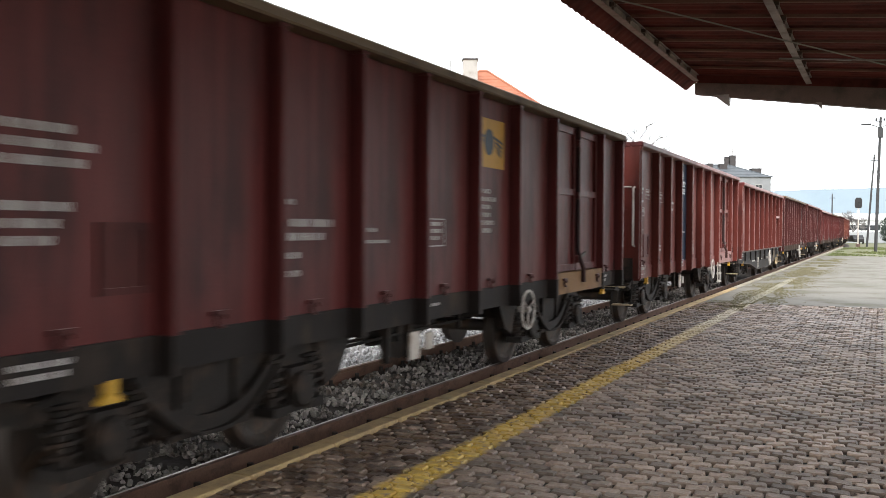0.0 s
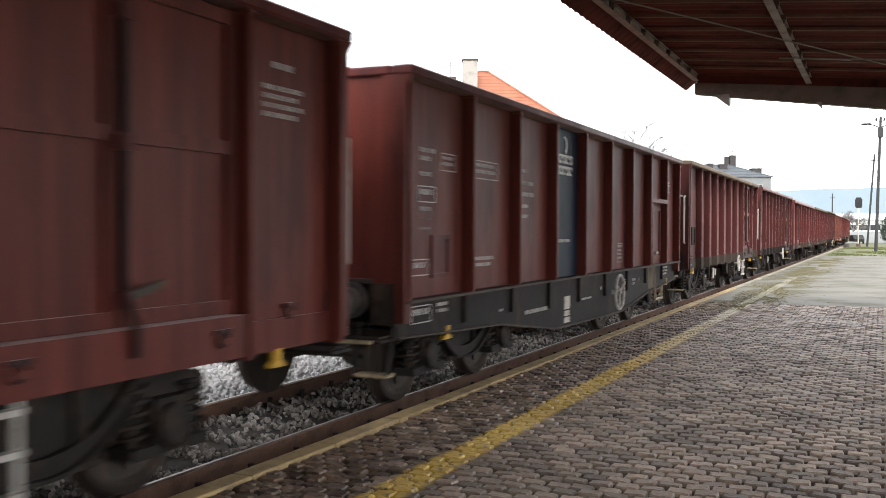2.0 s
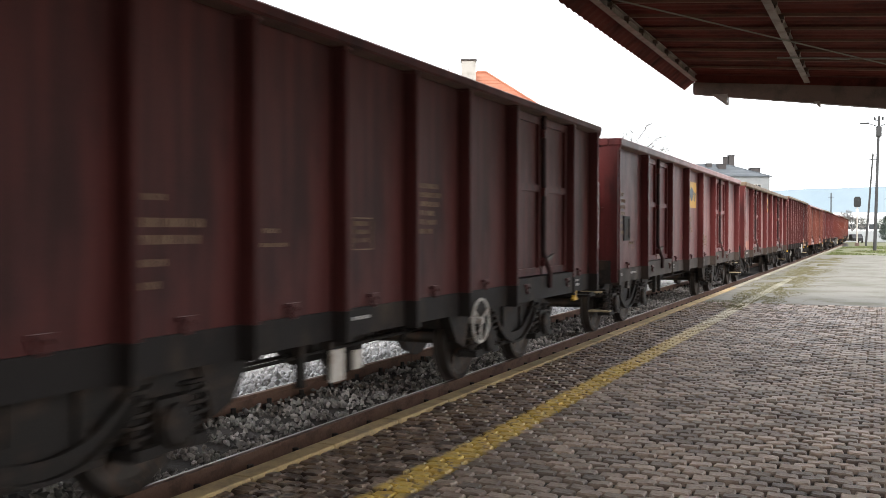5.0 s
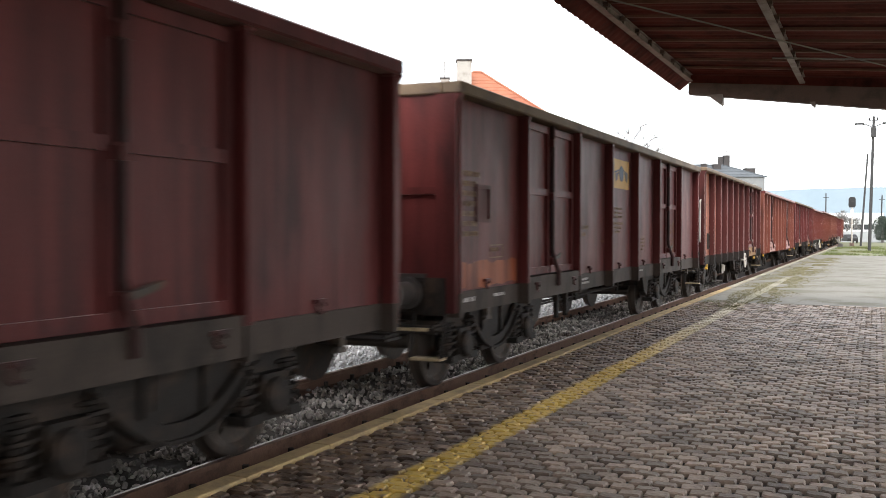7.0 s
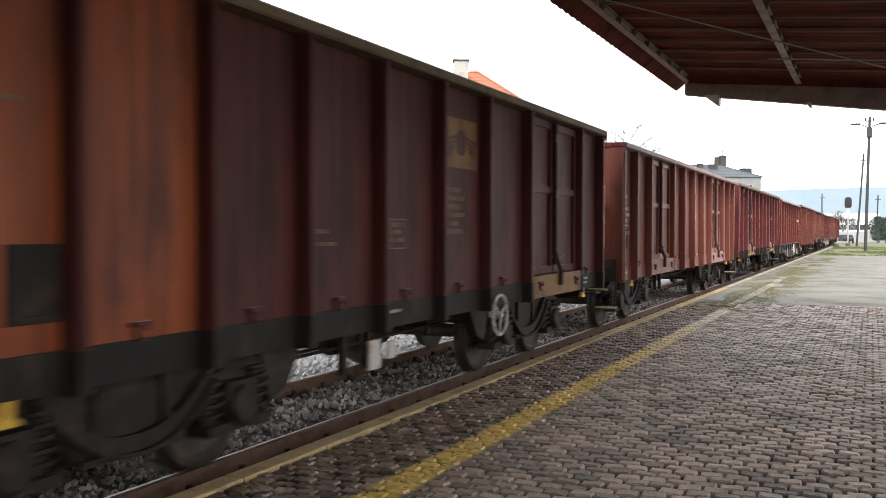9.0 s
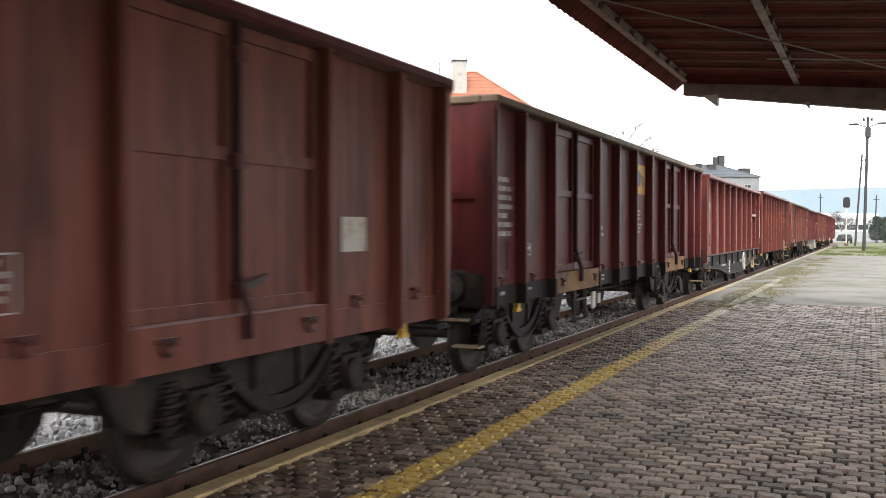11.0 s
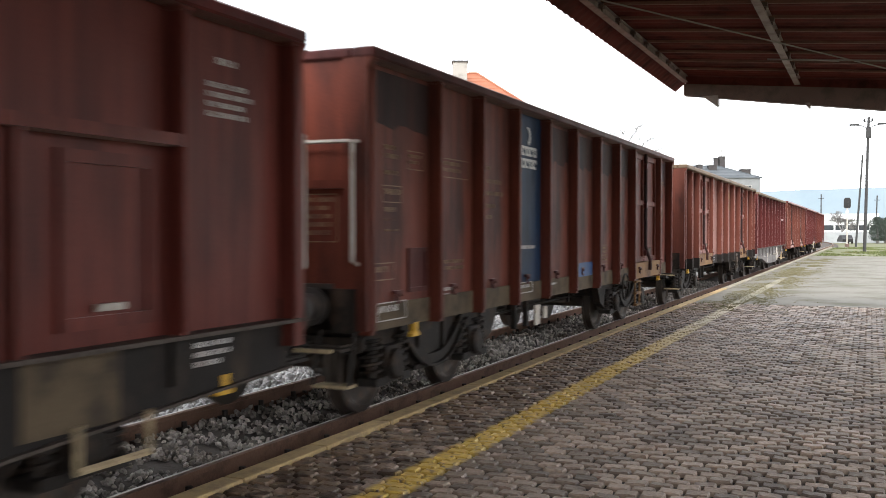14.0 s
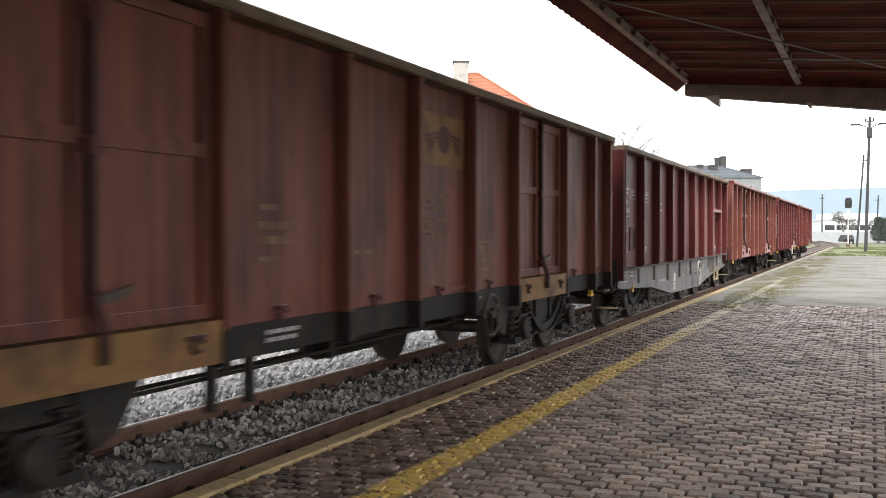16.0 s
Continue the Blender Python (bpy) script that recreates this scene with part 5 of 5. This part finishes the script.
def scribble(wagon, y, z, w, h, material, seed):
    """Loose painted loops that spell nothing."""
    rng = random.Random(seed)
    bm = bmesh.new()
    for k in range(3):
        cy, cz, r = y + w * (0.2 + 0.3 * k), z - h * rng.uniform(0.35, 0.6), h * rng.uniform(0.22, 0.4)
        ph, tw = rng.uniform(0, 6), rng.choice((1.5, 2.0))
        pts = [(0.004, cy + r * 0.75 * math.cos(ph + tw * u), cz + r * math.sin(ph + 2.1 * u)) for u in np.linspace(0, 5, 26)]
        pipe(bm, pts, 0.011, 4)
    for v in bm.verts:
        v.co.x = 0.003 + 0.1 * (v.co.x - 0.003)
    part("scribble", bm, material, wagon, "faded painted scribble", at=pose(SKIN + 0.004, 0, 0))


TRAIN = []


def add(s0, kind, body, rim, label="", **more):
    if kind == "short":
        ob = wagon(s0, 12.24, S_STAKES, ((8.8, 11.02),), body, rim, label, (2.25, 9.55), **more)
    elif kind == "extra":
        ob = wagon(s0, 13.2, X_STAKES, ((9.8, 12.0),), body, rim, label, (1.95, 10.4), **more)
    elif kind == "deep":
        ob = wagon(s0, 12.42, F_STAKES, (), body, rim, label, (2.0, 9.6), deep=True, **more)
    elif kind == "patched":
        ob = wagon(s0, 14.07, M_STAKES, M_DOORS, body, rim, label, (1.8, 11.62), **more)
    elif kind == "wide":
        ob = wagon(s0, 14.15, G_STAKES, G_DOORS, body, rim, label, (1.8, 11.68), **more)
    else:
        ob = wagon(s0, 14.07, J_STAKES, J_DOORS, body, rim, label, (1.8, 11.62), **more)
    TRAIN.append((ob, s0, ob["body_length"]))
    return ob


def thin_line(wagon, y, z):
    part("marking", bars(1, 0.75, 0.045, 0.1, 0), M_MARK, wagon, at=pose(SKIN + 0.004, y, z))


# lead places along the track at eight seconds
a = add(-84.61, "short", P_MAROON, M_RIM, "dark maroon open goods wagon with yellow emblem and ochre rim", sill=M_SILL, hatch=(1.0, 1.3, P_DARK), extras=("wheel", "plates", "ochre_sill"), marks=old_marks(W))
emblem(a, 6.28, 2.85, 0.92, 0.52)
b = add(-71.17, "short", P_RED, P_MAROON, "oxide red open goods wagon with a navy blue panel", panels={3: M_BLUE}, hatch=(0.76, 1.2, P_MAROON), extras=("wheel", "ladder", "plates", "sign"), marks=azure_marks(W, False, S_STAKES, 4), rim_z=3.165)
swoosh(b, 4.03, 2.78, 0.72)
thin_line(b, 3.98, 1.66)
c = add(-57.85, "deep", P_RED, P_MAROON, "oxide red open goods wagon with navy panel and grey sill", panels={3: M_BLUE}, hatch=(0.73, 1.22, P_MAROON), extras=("wheel",), marks=azure_marks(W, True, F_STAKES, 5), rim_z=3.085)
swoosh(c, 4.52, 2.74, 0.78)
thin_line(c, 4.45, 1.55)
d = add(-44.33, "short", P_DARK, M_RIM, "grimy dark brown open goods wagon with faded emblem and ochre rim", sill=M_GRIME, hatch=(0.9, 1.35, M_GEAR), extras=("wheel", "ladder", "plates"), marks=old_marks(O))
emblem(d, 6.42, 2.86, 0.88, 0.46, faded=True)
e = add(-30.88, "short", P_DARK, P_DARK, "dark stained brown open goods wagon with handrails", sill=M_SILL, hatch=(0.9, 1.25, M_GEAR), extras=("wheel", "plates"), marks=old_marks(O))
f = add(-17.42, "wide", P_MAROON, P_MAROON, "maroon open goods wagon with a yellow emblem and two side doors", sill=M_GRIME, hatch=(0.8, 1.5, M_GEAR), marks=long_marks(O, 6.3, 8.82), rim_z=3.1)
emblem(f, 6.48, 2.74, 1.2, 0.57)
g = add(-1.94, "wide", P_MAROON, M_RIM, "dark maroon open goods wagon with wide ochre rim and side doors", sill=M_GRIME, hatch=(0.75, 1.75, P_DARK), marks=long_marks(O, 6.4, 8.68), rim_z=3.115)
emblem(g, 6.66, 2.82, 1.05, 0.47)
scribble(g, 11.12, 1.9, 0.75, 0.4, M_FADED, 3)
scribble(g, 11.12, 1.56, 0.75, 0.36, M_FADED, 4)
rng = random.Random(33)
bm = bmesh.new()
prism(bm, [(0.1 + 1.95 * q / 12, 1.33 + rng.uniform(-0.03, 0.03)) for q in range(13)][::-1] + [(0.1 + 1.95 * q / 12, 1.06 + rng.uniform(-0.02, 0.04)) for q in range(13)], "x", 0, 0.003)
part("paint_patch", bm, P_ORANGE, g, "bright rust orange patch", at=pose(SKIN, 0, 0))
h = add(13.15, "short", P_DARK, M_RIM, "dark brown and orange open goods wagon with ochre rim", sill=M_SILL, panels={0: P_ORANGE, 1: P_ORANGE}, hatch=(1.1, 1.2, M_GEAR), extras=("wheel", "plates", "ochre_sill", "sign"), marks=[(0.75, 2.33, 1, 0.5, 0.06, O, False), (0.9, 2.0, 1, 0.22, 0.07, O, False), (0.9, 1.8, 1, 0.24, 0.05, O, False)] + [r for r in old_marks(O) if r[0] > 3], rim_z=3.175)
emblem(h, 6.42, 2.8, 0.88, 0.5, faded=True)
i_ = add(26.7, "long", P_BRIGHT, P_MAROON, "bright oxide red open goods wagon with side doors", hatch=(0.35, 1.35, P_DARK), marks=long_marks(W, 7.05, 8.6), rim_z=3.12)
part("notice", boxes((SKIN + 0.003, SKIN + 0.008, 12.2, 12.6, 1.5, 1.78)), M_BRAKE, i_, "pale paper notice")
j = add(42.06, "long", P_MAROON, M_RIM, "maroon open goods wagon with yellow emblem and two side doors", sill=M_SILL, hatch=(0.33, 1.18, P_DARK), extras=("wheel", "plates", "ochre_sill", "door_step"), marks=long_marks(W, 7.1, 8.7), rim_z=3.14)
emblem(j, 7.18, 2.86, 1.08, 0.53)
k = add(57.27, "deep", P_RED, P_MAROON, "oxide red open goods wagon with navy panel and grey sill", panels={3: M_BLUE}, hatch=(0.73, 1.22, P_MAROON), extras=("wheel",), marks=azure_marks(W, True, F_STAKES, 4), rim_z=3.085)
swoosh(k, 4.52, 2.74, 0.78)
thin_line(k, 4.45, 1.55)
l_ = add(70.75, "extra", P_SCAR, P_DARK, label="scarred rusty brown open goods wagon with a blue panel", sill=M_KHAKI, panels={3: mat("worn_blue_paint", (0.0095, 0.03, 0.073), 0.5, 0, 0.15, 2.5, 45, 0.1, (0.012, 0.021, 0.038), 0.5, streak=0.4, spec=0.2)}, hatch=(0.95, 1.12, P_DARK), extras=("wheel", "ladder", "plates", "ochre_sill", "sign"), marks=azure_marks(O, False, X_STAKES, 6), rim_z=3.165)
swoosh(l_, 3.95, 2.78, 0.74)
thin_line(l_, 3.88, 1.5)
rng = random.Random(21)
for a0, b0 in ((0.06, 1.40), (4.98, 6.1), (6.2, 7.36), (7.5, 8.6), (8.7, 9.74), (12.1, 13.1)):
    bm = bmesh.new()
    edge = [(a0 + (b0 - a0) * q / 9, 3.045 - 0.46 + rng.uniform(-0.05, 0.04)) for q in range(10)]
    prism(bm, edge + [(b0, 3.035), (a0, 3.035)], "x", 0.0, 0.003)
    part("dark_band", bm, P_TAR, l_, "dark tarred band under the rim", at=pose(SKIN, 0, 0))
scribble(l_, 12.15, 2.4, 0.8, 0.6, M_MARK_OLD, 5)
part("paint_patch", boxes((SKIN + 0.019, SKIN + 0.022, 6.25, 7.34, 1.02, 1.22)), mat("blue_spray_paint", (0.012, 0.07, 0.22), 0.5, 0, 0.2, 4, 40, 0, (0.05, 0.09, 0.18), 0.5), l_, "blue sprayed patch")
m_ = add(85.52, "patched", P_WORN, M_RIM, "light oxide red open goods wagon with faded emblem and ochre rim", sill=M_SILL, hatch=(0.3, 1.28, P_DARK), extras=("wheel", "ochre_sill"), marks=long_marks(O, 7.1, 8.7) + [(1.2, 2.36, 5, 0.6, 0.62, O, False)], rim_z=3.135)
emblem(m_, 7.3, 2.8, 1.0, 0.5, faded=True)
n_ = add(100.5, "deep", P_MAROON, M_RIM, "maroon open goods wagon with ochre rim and pale grey sill", sill=M_DUST, hatch=(0.85, 1.34, P_DARK), extras=("wheel",), marks=azure_marks(W, True, F_STAKES, 4), rim_z=3.085)
o_ = add(114.1, "long", P_WORN, P_MAROON, "oxide red open goods wagon with two side doors", marks=long_marks(O, 7.0, 8.7))
p_ = add(129.4, "short", P_MAROON, P_RED, "red open goods wagon with a pale hand wheel", extras=("wheel",), marks=old_marks(W))
q_ = add(142.9, "short", P_RED, P_MAROON, "bright red open goods wagon at the end of the train", sill=M_DUST, marks=old_marks(W))


# ---- platform paving ----
def paving():
    base = mat("concrete_paver_grey", (0.275, 0.207, 0.156), 0.5, 0, 0.45, 1.1, 40, 0.8, (0.15, 0.115, 0.09), 0.5, "World", rand=0.5)
    n, l = base.node_tree.nodes, base.node_tree.links
    b = n["Principled BSDF"]
    old = b.inputs["Base Color"].links[0].from_socket
    geo = n.new("ShaderNodeNewGeometry")
    sep = n.new("ShaderNodeSeparateXYZ")
    l.new(geo.outputs["Position"], sep.inputs[0])

    def band(c, half, soft):
        sub, ab, mr = n.new("ShaderNodeMath"), n.new("ShaderNodeMath"), n.new("ShaderNodeMapRange")
        sub.operation, ab.operation = "SUBTRACT", "ABSOLUTE"
        sub.inputs[1].default_value = c
        l.new(sep.outputs[0], sub.inputs[0])
        l.new(sub.outputs[0], ab.inputs[0])
        mr.inputs[1].default_value, mr.inputs[2].default_value, mr.inputs[3].default_value, mr.inputs[4].default_value = half, half + soft, 1, 0
        l.new(ab.outputs[0], mr.inputs[0])
        return mr.outputs[0]

    def worn(fac, scale, lo, hi):
        nz, mr, mu = n.new("ShaderNodeTexNoise"), n.new("ShaderNodeMapRange"), n.new("ShaderNodeMath")
        nz.inputs["Scale"].default_value, nz.inputs["Detail"].default_value = scale, 5
        l.new(geo.outputs["Position"], nz.inputs[0])
        mr.inputs[1].default_value, mr.inputs[2].default_value = lo, hi
        l.new(nz.outputs[0], mr.inputs[0])
        mu.operation = "MULTIPLY"
        l.new(mr.outputs[0], mu.inputs[0])
        l.new(fac, mu.inputs[1])
        return mu.outputs[0]

    # damp brown dirt near the edge, then the yellow safety line
    dirt = n.new("ShaderNodeMix")
    dirt.data_type = "RGBA"
    dirt.inputs[7].default_value = (0.055, 0.032, 0.019, 1)
    l.new(old, dirt.inputs[6])
    l.new(worn(band(-3.08, 0.36, 0.35), 5.0, 0.44, 0.53), dirt.inputs[0])
    sand = n.new("ShaderNodeMix")
    sand.data_type = "RGBA"
    sand.inputs[7].default_value = (0.2, 0.135, 0.085, 1)
    l.new(dirt.outputs[2], sand.inputs[6])
    l.new(worn(band(-3.3, 0.18, 0.3), 4.5, 0.47, 0.56), sand.inputs[0])
    line = n.new("ShaderNodeMix")
    line.data_type = "RGBA"
    line.inputs[7].default_value = (0.46, 0.31, 0.05, 1)
    l.new(sand.outputs[2], line.inputs[6])
    l.new(worn(band(-2.59, 0.095, 0.05), 18.0, 0.3, 0.46), line.inputs[0])
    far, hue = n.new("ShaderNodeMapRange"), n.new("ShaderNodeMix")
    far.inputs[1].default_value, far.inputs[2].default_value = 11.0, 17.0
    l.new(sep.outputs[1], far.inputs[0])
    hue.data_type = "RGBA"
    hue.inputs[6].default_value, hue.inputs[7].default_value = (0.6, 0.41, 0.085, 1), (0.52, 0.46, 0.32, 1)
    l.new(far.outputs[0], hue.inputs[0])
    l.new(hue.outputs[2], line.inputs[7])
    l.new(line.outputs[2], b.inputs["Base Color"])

    px, py = 0.156, 0.126
    h = 0.03

    def outline_at(cx, cy, z, inset):
        a, c = px / 2 - inset, py / 2 - inset
        e = 0.012
        return [(cx - a, cy - c + e, z), (cx - a * 0.35, cy - c - e * 0.2, z), (cx + a * 0.35, cy - c + e * 0.5, z), (cx + a, cy - c - e * 0.3, z),
                (cx + a + e * 0.3, cy, z), (cx + a, cy + c - e * 0.6, z), (cx + a * 0.35, cy + c + e * 0.2, z), (cx - a * 0.35, cy + c - e * 0.5, z), (cx - a, cy + c, z), (cx - a + e * 0.3, cy, z)]

    def piece(cx, cy, z):
        v = outline_at(cx, cy, z - 0.035, 0.0095) + outline_at(cx, cy, z - 0.010, 0.0105) + outline_at(cx, cy, z, 0.018)
        k = 10
        f = [tuple(range(2 * k, 3 * k))]
        for r in (0, 1):
            f += [(r * k + i, r * k + (i + 1) % k, (r + 1) * k + (i + 1) % k, (r + 1) * k + i) for i in range(k)]
        return v, f

    one = bpy.data.meshes.new("paver")
    v, f = piece(0, 0, 0)
    one.from_pydata(v, [], f)
    one.materials.append(base)
    rng = random.Random(12)
    verts, faces, count = [], [], 0
    for r in range(int((PAVED_END + 5.2) / py)):
        y = -5.2 + (r + 0.5) * py
        shift = px / 2 if r % 2 else 0.0
        for c in range(44):
            x = KERB_X + 0.155 + c * px + shift
            if x > 3.2:
                continue
            z = rng.uniform(-0.008, 0.004) + 0.008 * noise.noise((x * 0.8, y * 0.8, 1))
            x += rng.uniform(-0.005, 0.005)
            yy = y + rng.uniform(-0.005, 0.005)
            turn = rng.uniform(-3, 3)
            tilt = rng.gauss(0, 2.4), rng.gauss(0, 2.4)
            if 5.2 < y < 7.6 and -2.9 < x < -0.05 and count < 300:
                ob = part("paver", one, None, platform, at=pose(x, yy, z, tilt[0], tilt[1], turn))
                count += 1
            else:
                v, f = piece(0, 0, z)
                n0, a = len(verts), radians(turn)
                verts += [(x + p[0] - a * p[1], yy + p[1] + a * p[0], p[2] + radians(tilt[0]) * p[1] - radians(tilt[1]) * p[0]) for p in v]
                faces += [tuple(i + n0 for i in q) for q in f]
    me = bpy.data.meshes.new("paving")
    me.from_pydata(verts, [], faces)
    me.materials.append(base)
    ob = part("paving", me, None, platform, "weathered grey-brown interlocking concrete pavers with a yellow line")
    ob["kind"] = "stuff"


paving()

# ---- motion ----
SPEED, CHANGE, WHEEL_R = 10.76, -0.05, 0.46


def travel(t):
    """Metres that the train still has to go, against its place at eight seconds."""
    return -SPEED * (t - 8) - CHANGE * (t - 8) ** 2 / 2


def motions():
    """The train rolls towards the viewer; its wheels turn with it."""
    times = [0.5 * i for i in range(33)]
    for ob, s0, length in TRAIN:
        rows = []
        for t in times:
            (x0, y0, _), (x1, y1, _) = bend(s0 + travel(t)), bend(s0 + travel(t) + length)
            rows.append((t, pose(TRACK_X + x0, y0, RAIL_Z, 0, 0, math.degrees(math.atan2(x0 - x1, y1 - y0)))))
        walk(ob, rows)
    fine = [i / 30 for i in range(481)]
    for ob, dy in WHEELS:
        walk(ob, [(t, pose(0, dy, 0.46, math.degrees((travel(0) - travel(t)) / WHEEL_R), 0, 0)) for t in fine])


motions()
